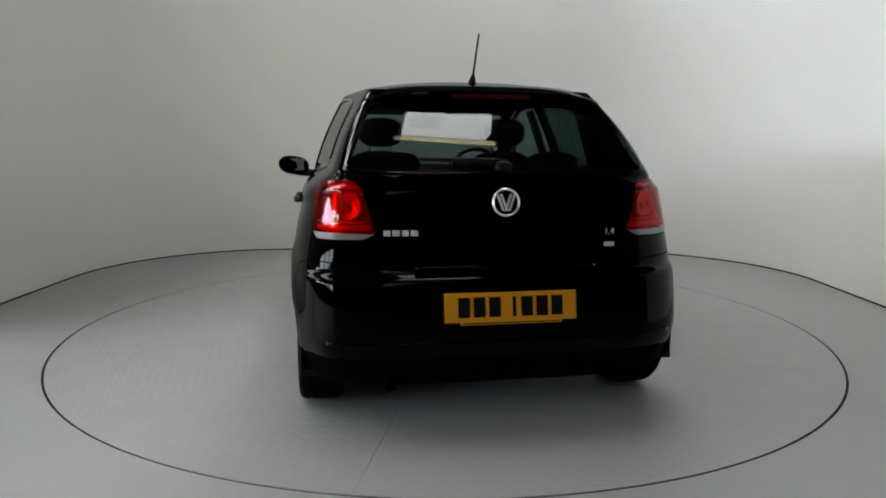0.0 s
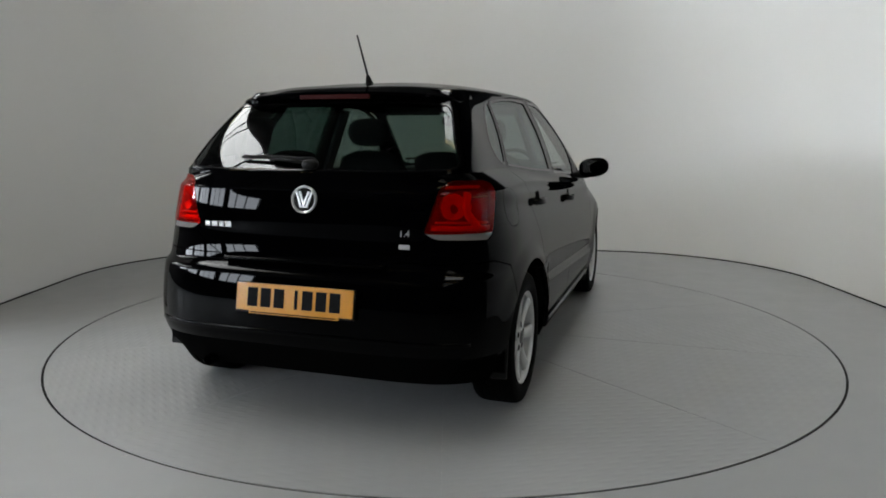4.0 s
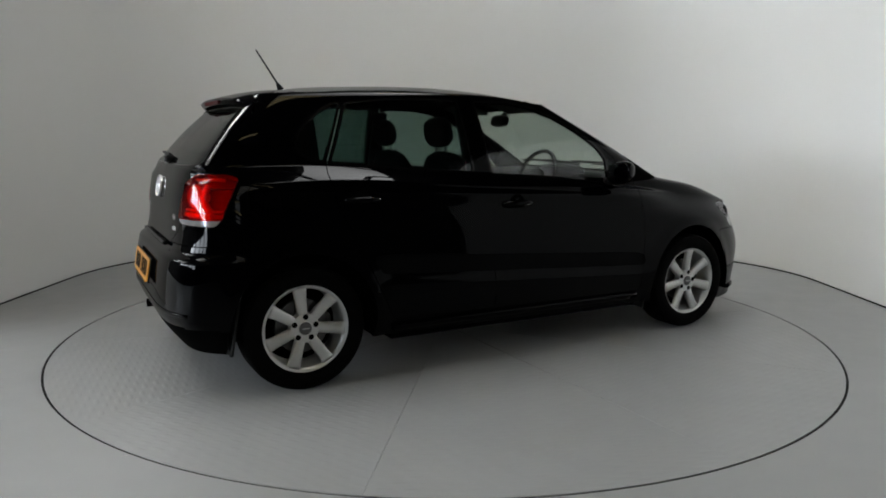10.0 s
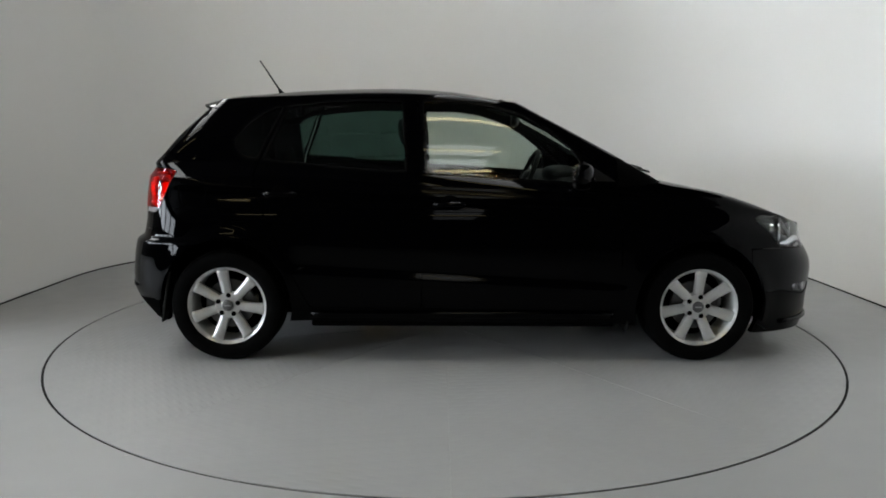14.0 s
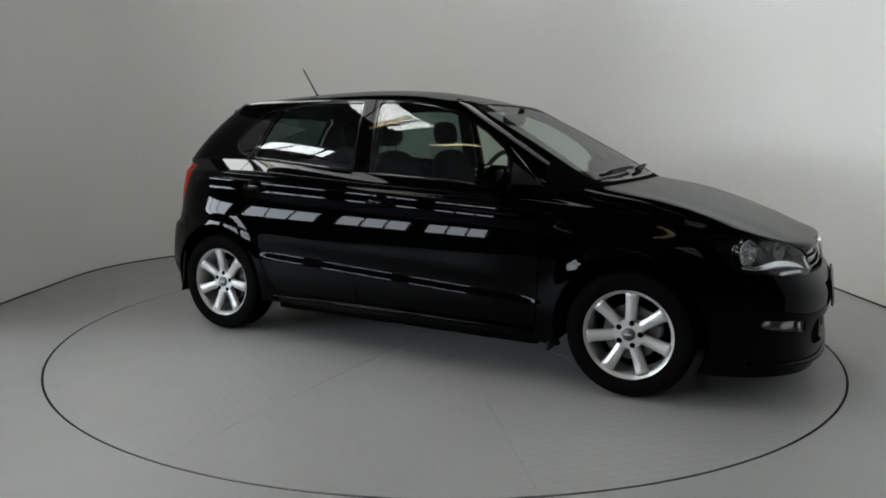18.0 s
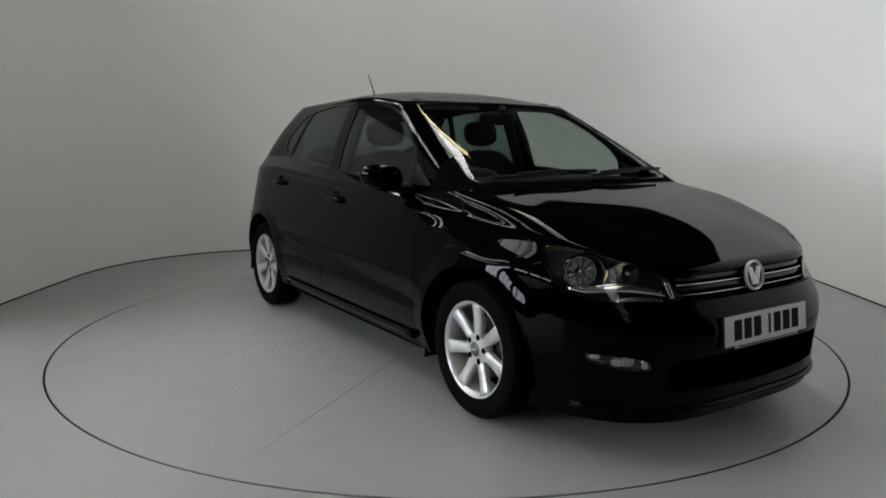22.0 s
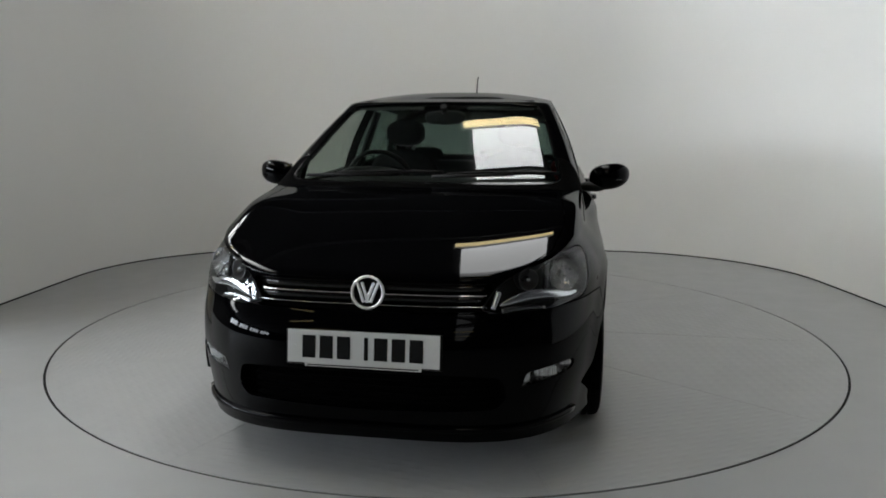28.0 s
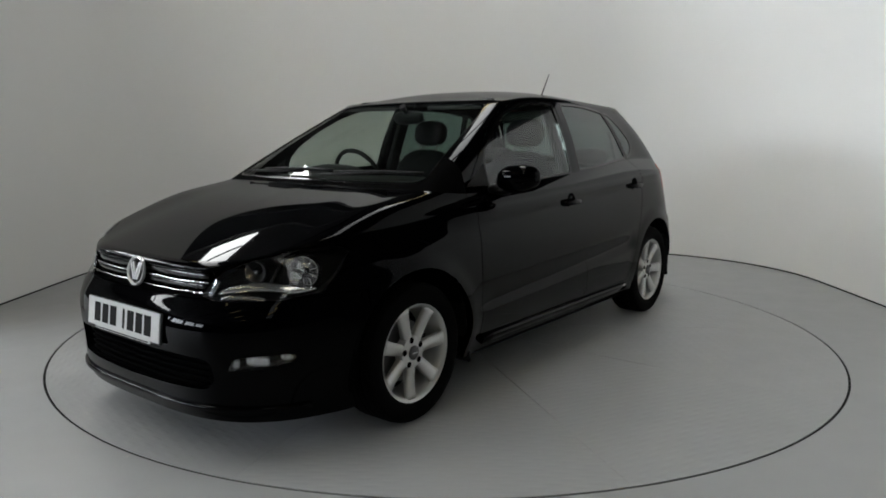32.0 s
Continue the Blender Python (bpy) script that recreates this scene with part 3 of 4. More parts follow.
trimmed(F_GLASS, "side", P_FGLASS, SIDE, 0.012)
trimmed(R_GLASS, "side", P_RGLASS, SIDE, 0.012)
trimmed(Q_GLASS, "side", P_QGLASS, SIDE, 0.012)
cut(skin, SAIL, "side", P_SAIL, SIDE)
trimmed(SCREEN, "front", P_SCREEN, CAB_F, 0.008)
trimmed(BACKLIGHT, "front", P_BACKLIGHT, REAR, 0.006)
gapped(TAIL, "tail", P_TAIL, REAR)
cut(skin, [(-1.2, 0.7), (-0.6, 0.7), (-0.6, 0.803), (-1.2, 0.796)], "tail", P_TAILCLEAR, REAR, (P_TAIL,))
gapped(HEAD, "nose", P_HEAD, FRONT)
gapped(FOG, "nose", P_FOG, FRONT, 0.002)
cut(skin, GRILLE, "front", P_GRILLE, FRONT)
cut(skin, INTAKE, "front", P_INTAKE, FRONT)
gapped(hull([(0.7, 0.60), (0.87, 0.622), (1.5, 0.655), (1.7, 0.61), (1.9, 0.46), (2.06, 0.33), (2.06, -0.2), (0.7, -0.2)]), "top", P_BONNET,
       lambda f, s: s == SEG_STRIP and f.calc_center_median().x > 0.7)
gapped(hull([(-0.3, 0.66), (0.36, 0.66), (0.50, 0.74), (0.54, 0.79), (0.62, 1.0), (0.636, 1.045), (0.54, 1.28), (0.505, 1.32), (-0.3, 1.335)]), "front", P_HATCH, REAR)
gapped(rounded([(0.805, 0.275), (0.815, 0.6), (0.80, 0.93), (0.585, 1.135), (0.46, 1.225), (0.31, 1.305), (0.15, 1.352), (-0.01, 1.375), (-0.245, 1.377), (-0.245, 1.0), (-0.215, 0.9), (-0.215, 0.285)], 0.02), "side", P_FDOOR, SIDE)
gapped(rounded([(-0.25, 1.377), (-0.222, 0.88), (-0.222, 0.285), (-0.80, 0.29), (-0.865, 0.48), (-0.96, 0.66), (-1.07, 0.86), (-1.09, 0.99), (-1.075, 1.04), (-0.95, 1.335), (-0.55, 1.374)], 0.02), "side", P_RDOOR, SIDE)
gapped([(1.50, 0.0), (2.3, 0.0), (2.3, 0.572), (1.9, 0.578), (1.60, 0.60), (1.50, 0.60)], "side", P_FBUMP, FRONT)
gapped(hull([(-2.3, 0.0), (-1.48, 0.0), (-1.50, 0.66), (-1.60, 0.69), (-2.3, 0.652)]), "side", P_RBUMP, REAR)
cut(skin, [(0.8, 0.0), (0.8, 1.2), (-0.84, 1.2), (-0.84, 0.0)][::-1], "side", P_SILL, lambda f, s: f.calc_center_median().z < 0.29 and s == SEG_LOW)
for f in skin.faces:
    pan, seg = skin.faces.layers.int["pan"], skin.faces.layers.int["seg"]
    c = f.calc_center_median()
    if f[pan] == 0 and f[seg] == SEG_CABIN and c.x > 0.80:
        f[pan] = P_COWL
    elif f[pan] == 0 and c.x > 0.81:
        f[pan] = P_FENDER

for f in skin.faces:
    pan = skin.faces.layers.int["pan"]
    if f[pan] == P_RBUMP and f.calc_center_median().z < 0.33 - 0.03 * max(0, f.calc_center_median().y - 0.5):
        f[pan] = P_REFL

car = empty("hatchback_car", "glossy black five-door hatchback car standing on the turntable", "car")
piece(skin, (0, P_ROOF), "body_shell", PAINT, car, "C", 0.03)
piece(skin, (P_BONNET,), "bonnet", PAINT, car, "C")
hatch = piece(skin, (P_HATCH,), "tailgate", PAINT, car, "C")
fbump = piece(skin, (P_FBUMP,), "front_bumper", PAINT, car, "C", 0.03)
rbump = piece(skin, (P_RBUMP,), "rear_bumper", PAINT, car, "C", 0.03)
piece(skin, (P_REFL,), "valance", UNDER, rbump, "C", 0.03, label="matt black lower valance")
piece(skin, (P_COWL,), "cowl", UNDER, car, "C", 0.004, label="matt black plastic cowl")
piece(skin, (P_SCREEN,), "windscreen", GLASS, car, "C", 0.0, 0.003)
piece(skin, (P_BACKLIGHT,), "rear_window", REAR_GLASS, hatch, "C", 0.0, 0.003)
piece(skin, (P_TRIM,), "window_trim", GLOSS_BLACK, car, "C", 0.02, -0.001, "black rubber window surround")
doors = {}
for sd in "LR":
    piece(skin, (P_FENDER,), "front_wing", PAINT, car, sd, 0.03)
    piece(skin, (P_SILL,), "sill", PAINT, car, sd, 0.03)
    d1 = piece(skin, (P_FDOOR,), "front_door", PAINT, car, sd)
    d2 = piece(skin, (P_RDOOR,), "rear_door", PAINT, car, sd)
    doors[sd] = (d1, d2)
    piece(skin, (P_FGLASS,), "window_pane", GLASS, d1, sd, 0.0, 0.004)
    piece(skin, (P_RGLASS,), "window_pane", PRIVACY, d2, sd, 0.0, 0.004, "dark tinted window pane")
    piece(skin, (P_QGLASS,), "quarter_window", PRIVACY, car, sd, 0.0, 0.003, "dark tinted quarter window")
    piece(skin, (P_SAIL,), "mirror_sail", PLASTIC, d1, sd, 0.004, -0.002)
    lamp = new("tail_lamp")
    lamp.parent = car
    piece(skin, (P_TAIL,), "red_lens", RED_LENS, lamp, sd, 0.0, -0.003)
    piece(skin, (P_TAIL,), "housing", RED, lamp, sd, -0.036, 0.036)
    piece(skin, (P_TAILCLEAR,), "clear_lens", CLEAR_LENS, lamp, sd, 0.03, -0.003)
    head = new("headlamp")
    head.parent = car
    piece(skin, (P_HEAD,), "cover", LENS, head, sd, 0.0, 0.0, "clear headlamp cover")
    piece(skin, (P_HEAD,), "housing", PLASTIC, head, sd, -0.06, 0.065)
    fog = new("fog_lamp")
    fog.parent = car
    piece(skin, (P_FOG,), "cover", LENS, fog, sd, 0.0, 0.004)
    piece(skin, (P_FOG,), "housing", PLASTIC, fog, sd, -0.04, 0.045)
piece(skin, (P_GRILLE,), "grille_backing", UNDER, car, "C", -0.03, 0.034)
piece(skin, (P_INTAKE,), "intake_backing", UNDER, car, "C", -0.04, 0.05)

# where the skin is, for things that sit on it
skin.verts.index_update()
from mathutils.bvhtree import BVHTree
SKIN = BVHTree.FromPolygons([v.co.copy() for v in skin.verts], [[v.index for v in f.verts] for f in skin.faces])


def on_skin(p, way):
    """First point of the skin and its normal, from p along way (mirrored for the other half)."""
    p, way = Vector(p), Vector(way).normalized()
    flip = p.y < 0
    if flip:
        p.y, way.y = -p.y, -way.y
    co, n, _, _ = SKIN.ray_cast(p, way)
    if n.dot(way) > 0:
        n = -n
    if flip:
        co.y, n.y = -co.y, -n.y
    return co, n


def facing(co, n, up=(0, 0, 1)):
    """A pose at co whose z looks along n and whose y leans to up."""
    z = Vector(n).normalized()
    x = Vector(up).cross(z).normalized()
    y = z.cross(x)
    m = Matrix((x, y, z)).transposed().to_4x4()
    m.translation = co
    return m


# ---- under the skin ----
def liner_bm(cx, sgn):
    bm = bmesh.new()
    rows = []
    for k in range(25):
        a = radians(-15 + 210 * k / 24)
        x, z = cx + 0.352 * math.cos(a), 0.305 + 0.352 * math.sin(a)
        rows.append([bm.verts.new((x, sgn * y, max(z, 0.17))) for y in (0.42, 0.80)])
    for a, b in zip(rows, rows[1:]):
        bm.faces.new((a[0], a[1], b[1], b[0]))
    bm.faces.new([r[0] for r in rows])
    return bm


for cx in (1.235, -1.235):
    for sg in (1, -1):
        part("arch_liner", liner_bm(cx, sg), UNDER, car)
part("underbody", box_bm(3.45, 1.0, 0.06, 0.02, at=(0.08, 0, 0.21)), UNDER, car)
for sg in (1, -1):
    part("floor_side", box_bm(1.6, 0.33, 0.05, 0.01, at=(0, sg * 0.62, 0.205)), UNDER, car)


# ---- wheels ----
def lathe(profile, n=64):
    """Solid of revolution about y from (radius, y) pairs."""
    bm = bmesh.new()
    rows = []
    for i in range(n):
        a = 2 * math.pi * i / n
        rows.append([bm.verts.new((r * math.cos(a), y, r * math.sin(a))) for r, y in profile])
    for i in range(n):
        p, q = rows[i], rows[(i + 1) % n]
        for k in range(len(profile) - 1):
            bm.faces.new((p[k], q[k], q[k + 1], p[k + 1]))
    bmesh.ops.remove_doubles(bm, verts=bm.verts, dist=0.0002)
    bmesh.ops.recalc_face_normals(bm, faces=bm.faces)
    for f in bm.faces:
        f.smooth = True
    for e in bm.edges:
        if len(e.link_faces) == 2 and e.calc_face_angle() > 0.6:
            e.smooth = False
    return bm


def spoke_bm():
    """One broad spoke, dished and flared to the rim, along +x, face towards +y."""
    bm = bmesh.new()
    rows = []
    for r, w, y, t in ((0.040, 0.019, 0.064, 0.03), (0.07, 0.0235, 0.067, 0.03), (0.11, 0.0255, 0.069, 0.026), (0.15, 0.0275, 0.073, 0.022), (0.175, 0.030, 0.077, 0.02), (0.193, 0.035, 0.080, 0.02)):
        rows.append([bm.verts.new(p) for p in ((r, y - t, -w), (r, y - 0.010, -w), (r, y - 0.002, -w * 0.78), (r, y, 0), (r, y - 0.002, w * 0.78), (r, y - 0.010, w), (r, y - t, w))])
    for a, b in zip(rows, rows[1:]):
        for k in range(6):
            bm.faces.new((a[k], a[k + 1], b[k + 1], b[k])).smooth = 0 < k < 5
    bm.faces.new(rows[0])
    bm.faces.new(rows[-1])
    bmesh.ops.recalc_face_normals(bm, faces=bm.faces)
    return bm


def tread_bm():
    """Tyre with round shoulders and four grooves."""
    prof = [(0.196, 0.076), (0.206, 0.086), (0.235, 0.094), (0.262, 0.095), (0.280, 0.088), (0.288, 0.076), (0.2915, 0.062)]
    for y in (0.045, 0.015, -0.015, -0.045):
        prof += [(0.292, y + 0.004), (0.285, y + 0.0035), (0.285, y - 0.0035), (0.292, y - 0.004)]
    prof += [(0.2915, -0.062), (0.288, -0.076), (0.280, -0.088), (0.262, -0.095), (0.235, -0.094), (0.206, -0.086), (0.196, -0.076)]
    return lathe(prof, 80)


def make_wheel(phase):
    wheel = new("wheel")
    wheel.parent = car
    part("tyre", tread_bm(), RUBBER, wheel)
    part("rim", lathe([(0.188, 0.070), (0.196, 0.082), (0.2045, 0.086), (0.2055, 0.082), (0.199, 0.07), (0.186, 0.05), (0.184, -0.07), (0.2, -0.084)]), ALLOY, wheel)
    part("hub", lathe([(0.0, 0.070), (0.03, 0.070), (0.034, 0.067), (0.066, 0.066), (0.071, 0.058), (0.071, 0.03), (0.0, 0.03)], 40), ALLOY, wheel)
    part("cap_bar", box_bm(0.034, 0.003, 0.006, 0.001, at=(0, 0.0785, 0)), BADGE, wheel)
    cap = part("hub_cap", lathe([(0.0, 0.078), (0.024, 0.077), (0.030, 0.073), (0.030, 0.066)], 32), DISC, wheel)
    part("brake_disc", lathe([(0.0, 0.016), (0.128, 0.016), (0.128, -0.004), (0.0, -0.004)], 48), DISC, wheel)
    part("brake_drum", lathe([(0.18, -0.05), (0.0, -0.05)], 32), UNDER, wheel)
    for k in range(7):
        sp = part("spoke", spoke_bm(), ALLOY, wheel)
        sp.matrix_basis = Matrix.Rotation(radians(-phase - 360 / 7 * k), 4, "Y")
    for k in range(5):
        a = radians(phase + 11 + 72 * k)
        # dark discs on the hub face stand in for the shaded bolt recesses
        bolt = part("bolt_shade", lathe([(0.0, 0.0685), (0.012, 0.0685), (0.0135, 0.067), (0.0135, 0.05)], 18), UNDER, wheel, "dark disc standing in for a shaded bolt recess")
        bolt.matrix_basis = pose(0.053 * math.cos(a), -0.0005, 0.053 * math.sin(a))
    bm = box_bm(0.026, 0.05, 0.055, 0.012, at=(-0.13, 0.0, 0.02))
    part("brake_caliper", bm, DISC, wheel)
    return wheel


for cx, sg, ph in ((1.235, -1, 87), (-1.235, -1, 97), (1.235, 1, 70), (-1.235, 1, 80)):
    w = make_wheel(ph if sg > 0 else 180 - ph)
    w.matrix_basis = pose(cx, 0.722 * sg, 0.292, 0, 0, 0 if sg > 0 else 180)
# ---- details of the car ----
def sweep(points, normals, w, h):
    """A bar along points; w across (in the skin), h proud along the normals."""
    bm = bmesh.new()
    rows = []
    n = len(points)
    wide = w if isinstance(w, list) else [w] * n
    for i, (p, q) in enumerate(zip(points, normals)):
        p, q, w = Vector(p), Vector(q).normalized(), wide[i]
        d = (Vector(points[min(n - 1, i + 1)]) - Vector(points[max(0, i - 1)])).normalized()
        a = d.cross(q).normalized()
        rows.append([bm.verts.new(p + a * u * w / 2 + q * v * h) for u, v in ((-1, 0), (-1, 0.7), (-0.6, 1), (0.6, 1), (1, 0.7), (1, 0))])
    for a, b in zip(rows, rows[1:]):
        for k in range(6):
            bm.faces.new((a[k], a[(k + 1) % 6], b[(k + 1) % 6], b[k]))
    bm.faces.new(rows[0])
    bm.faces.new(rows[-1])
    bmesh.ops.recalc_face_normals(bm, faces=bm.faces)
    for f in bm.faces:
        f.smooth = len(f.verts) == 4
    return bm


def rod(a, b, r0, r1, n=12):
    a, b = Vector(a), Vector(b)
    bm = bmesh.new()
    bmesh.ops.create_cone(bm, cap_ends=True, segments=n, radius1=r0, radius2=r1, depth=(b - a).length)
    q = (b - a).to_track_quat("Z", "Y").to_matrix().to_4x4()
    bmesh.ops.transform(bm, matrix=Matrix.Translation((a + b) / 2) @ q, verts=bm.verts)
    for f in bm.faces:
        f.smooth = len(f.verts) == 4
    return bm


def blob(sx, sy, sz, power=2.6, at=(0, 0, 0), nu=28, nv=18):
    """A rounded box (superellipsoid)."""
    bm = bmesh.new()
    e = 2 / power
    f = lambda c: math.copysign(abs(c) ** e, c)
    rows = []
    for j in range(1, nv):
        v = -math.pi / 2 + math.pi * j / nv
        rows.append([bm.verts.new((at[0] + sx / 2 * f(math.cos(v)) * f(math.cos(2 * math.pi * i / nu)), at[1] + sy / 2 * f(math.cos(v)) * f(math.sin(2 * math.pi * i / nu)), at[2] + sz / 2 * f(math.sin(v)))) for i in range(nu)])
    for a, b in zip(rows, rows[1:]):
        for i in range(nu):
            bm.faces.new((a[i], a[(i + 1) % nu], b[(i + 1) % nu], b[i]))
    bm.faces.new(rows[0][::-1])
    bm.faces.new(rows[-1])
    for g in bm.faces:
        g.smooth = True
    return bm


def at_front(y, z):
    return on_skin((3.0, y if abs(y) > 1e-4 else 1e-4, z), (-1, 0, 0))


def at_rear(y, z):
    return on_skin((-3.0, y if abs(y) > 1e-4 else 1e-4, z), (1, 0, 0))


def at_side(x, z, sg):
    return on_skin((x, 2.0 * sg, z), (0, -sg, 0))


def along_front(z, y0, y1, n, inset):
    ps, ns = [], []
    for k in range(n):
        y = y0 + (y1 - y0) * k / (n - 1)
        c, q = at_front(y, z)
        q = Vector((q.x, q.y, 0)).normalized()
        ps.append(c - q * inset)
        ns.append(q)
    return ps, ns


# grille and lower intake
grille = new("grille")
grille.parent = car
for z, w, m in ((0.678, 0.004, GLOSS_BLACK), (0.640, 0.0055, CHROME), (0.604, 0.0035, CHROME)):
    part("chrome_strip", sweep(*along_front(z, -0.405, 0.405, 41, 0.012), w, 0.006), m, grille, "thin chrome grille strip")
for z in (0.660, 0.623):
    part("slat", sweep(*along_front(z, -0.40, 0.40, 31, 0.026), 0.024, 0.012), GLOSS_BLACK, grille)
for k in range(5):
    part("intake_slat", sweep(*along_front(0.27 + 0.025 * k, -0.42, 0.42, 31, 0.045), 0.006, 0.02), UNDER, fbump)
# splitter lip under the bumper
ps, ns = [], []
for k in range(61):
    y = -0.70 + 1.40 * k / 60
    c, q = at_front(y, 0.205)
    q = Vector((q.x, q.y, 0)).normalized()
    ps.append(c - q * 0.01 - Vector((0, 0, 0.012)))
    ns.append(q)
part("lip", sweep(ps, ns, 0.022, 0.022), PAINT, fbump, "gloss black chin lip")


def roundel(m, r):
    """Round chrome badge: ring, dark ground, slanted chrome bars."""
    badge = new("badge")
    badge.parent = car
    badge.matrix_basis = m @ Matrix.Rotation(radians(90), 4, "X") @ Matrix.Rotation(math.pi, 4, "Y")
    part("ring", lathe([(r * 0.84, 0.004), (r * 0.86, 0.011), (r * 0.93, 0.014), (r, 0.010), (r, 0.0)], 48), BADGE, badge)
    part("ground", lathe([(0, 0.004), (r * 0.86, 0.004)], 40), GLOSS_BLACK, badge)
    for x, tilt in ((-0.42, -20), (-0.15, -20), (0.15, 20), (0.42, 20)):
        bar = part("bar", box_bm(r * 0.17, 0.008, r * 1.25, 0.002, at=(0, 0, 0)), BADGE, badge)
        bar.matrix_basis = pose(x * r, 0.007, 0.0, 0, tilt, 0)
    return badge


c, n = at_front(0, 0.645)
roundel(facing(c + n * 0.002, n), 0.058)
c, n = at_rear(0, 0.915)
roundel(facing(c + n * 0.002, n), 0.056)


def number_plate(m, material, label):
    """A plate in its holder with seven dark bars in place of its characters."""
    plate = new("number_plate")
    plate.parent = car
    plate.matrix_basis = m
    part("board", box_bm(0.52, 0.111, 0.004, 0.0015, at=(0, 0, 0.004)), material, plate, label)
    part("holder", box_bm(0.534, 0.12, 0.008, 0.003, at=(0, -0.003, -0.003)), PLASTIC, plate)
    part("holder_lip", box_bm(0.40, 0.012, 0.008, 0.002, at=(0, -0.061, 0.002)), material, plate)
    part("lip_bar", box_bm(0.38, 0.004, 0.003, at=(0, -0.061, 0.0062)), INK, plate)
    for k, x in enumerate((-0.185, -0.125, -0.065, 0.012, 0.062, 0.122, 0.182)):
        part("bar", box_bm(0.014 if k == 3 else 0.046, 0.076, 0.002, at=(x, 0, 0.0062)), INK, plate)
    for x in (-0.235, 0.235):
        part("screw_cap", rod((x, 0.0, 0.005), (x, 0.0, 0.008), 0.006, 0.005), material, plate)


number_plate(facing(Vector((2.034, 0, 0.469)), Vector((0.994, 0, 0.11))), WHITE_PLATE, "white reflective board with dark bars")
number_plate(facing(Vector((-1.832, 0, 0.526)), Vector((-0.983, 0, 0.18))), YELLOW_PLATE, "yellow reflective board with dark bars")

# tailgate: trim below the plate recess, model bars, engine size
for y, w in ((0.465, 0.026), (0.43, 0.03), (0.395, 0.026), (0.36, 0.03)):
    c, n = at_rear(y, 0.802)
    b = part("name_bar", box_bm(w, 0.022, 0.004, 0.001), BADGE, hatch, "small chrome bar")
    b.matrix_basis = facing(c, n)
fc = bpy.data.curves.new("engine_size", "FONT")
fc.body, fc.size, fc.extrude, fc.align_x = "1.4", 0.036, 0.002, "CENTER"
tmp = bpy.data.objects.new("engine_size", fc)
scene.collection.objects.link(tmp)
bpy.context.view_layer.update()
me = bpy.data.meshes.new_from_object(tmp.evaluated_get(bpy.context.evaluated_depsgraph_get()))
bpy.data.objects.remove(tmp)
me.materials.clear()
me.materials.append(BADGE)
txt = new("engine_size", me)
txt.parent = hatch
c, n = at_rear(-0.43, 0.785)
txt.matrix_basis = facing(c + n * 0.001, n)
c, n = at_rear(-0.43, 0.745)
b = part("name_bar", box_bm(0.045, 0.018, 0.004, 0.001), BADGE, hatch, "small chrome bar")
b.matrix_basis = facing(c, n)
# handle ledge above the plate
ps, ns = [], []
for k in range(25):
    y = -0.36 + 0.72 * k / 24
    c, q = at_rear(y, 0.668)
    ps.append(c - Vector((0.006, 0, 0)))
    ns.append(Vector((q.x, q.y, 0)))
part("ledge", sweep(ps, ns, 0.016, 0.018), PAINT, hatch)
# rear bumper crease and reflectors
ps, ns = [], []
for k in range(61):
    y = -0.70 + 1.40 * k / 60
    c, q = at_rear(y, 0.385)
    ps.append(c)
    ns.append(Vector((q.x, q.y, 0)))
part("crease", sweep(ps, ns, 0.016, 0.006), PAINT, rbump)
pipe = new("exhaust_pipe")
pipe.parent = car
part("tip", lathe([(0.02, 0.0), (0.024, 0.0), (0.024, 0.22), (0.02, 0.22)], 24), UNDER, pipe).matrix_basis = pose(-1.775, 0.46, 0.215, 0, 12, -90)
part("core", rod((-1.74, 0.46, 0.225), (-1.4, 0.46, 0.225), 0.0195, 0.0195), UNDER, pipe)
part("silencer", blob(0.35, 0.55, 0.12, 3.5, (-1.5, 0.2, 0.22)), UNDER, pipe)

# roof spoiler with brake light
def spoiler_bm():
    bm = bmesh.new()
    rows = []
    for k in range(41):
        y = -0.53 + 1.06 * k / 40
        e = abs(y) / 0.53
        xt, zt = -1.458 + 0.03 * e ** 2 + 0.10 * e ** 8, 1.356 - 0.02 * e ** 2 - 0.02 * e ** 8
        x0 = -1.16
        c, n = on_skin((x0, y if abs(y) > 1e-4 else 1e-4, 2.0), (0, 0, -1))
        z0 = c.z + 0.0015
        pr = []
        for t in (0, 0.2, 0.4, 0.6, 0.8, 1.0):
            x = x0 + (xt - x0) * t
            z = z0 + (zt - z0) * t + 0.012 * math.sin(math.pi * t) * (1 - e ** 4)
            pr.append((x, y, z))
        drop = 0.030 * (1 - 0.35 * e ** 4)
        pr += [(xt - 0.002, y, zt - 0.008), (xt + 0.016, y, zt - drop), (xt + 0.06, y, zt - drop - 0.004), (xt + 0.13, y, zt - drop - 0.012), (x0 + 0.02, y, z0 - 0.03)]
        rows.append([bm.verts.new(p) for p in pr])
    for a, b in zip(rows, rows[1:]):
        m = len(a)
        for k in range(m):
            bm.faces.new((a[k], a[(k + 1) % m], b[(k + 1) % m], b[k]))
    bm.faces.new(rows[0])
    bm.faces.new(rows[-1])
    bmesh.ops.recalc_face_normals(bm, faces=bm.faces)
    for f in bm.faces:
        f.smooth = True
    for e in bm.edges:
        if len(e.link_faces) == 2 and e.calc_face_angle() > 0.7:
            e.smooth = False
    return bm


spoiler = part("roof_spoiler", spoiler_bm(), PAINT, hatch)
part("brake_light", box_bm(0.012, 0.33, 0.02, 0.003, at=(-1.452, 0, 1.336)), DARKRED, spoiler, "dark red high brake light")

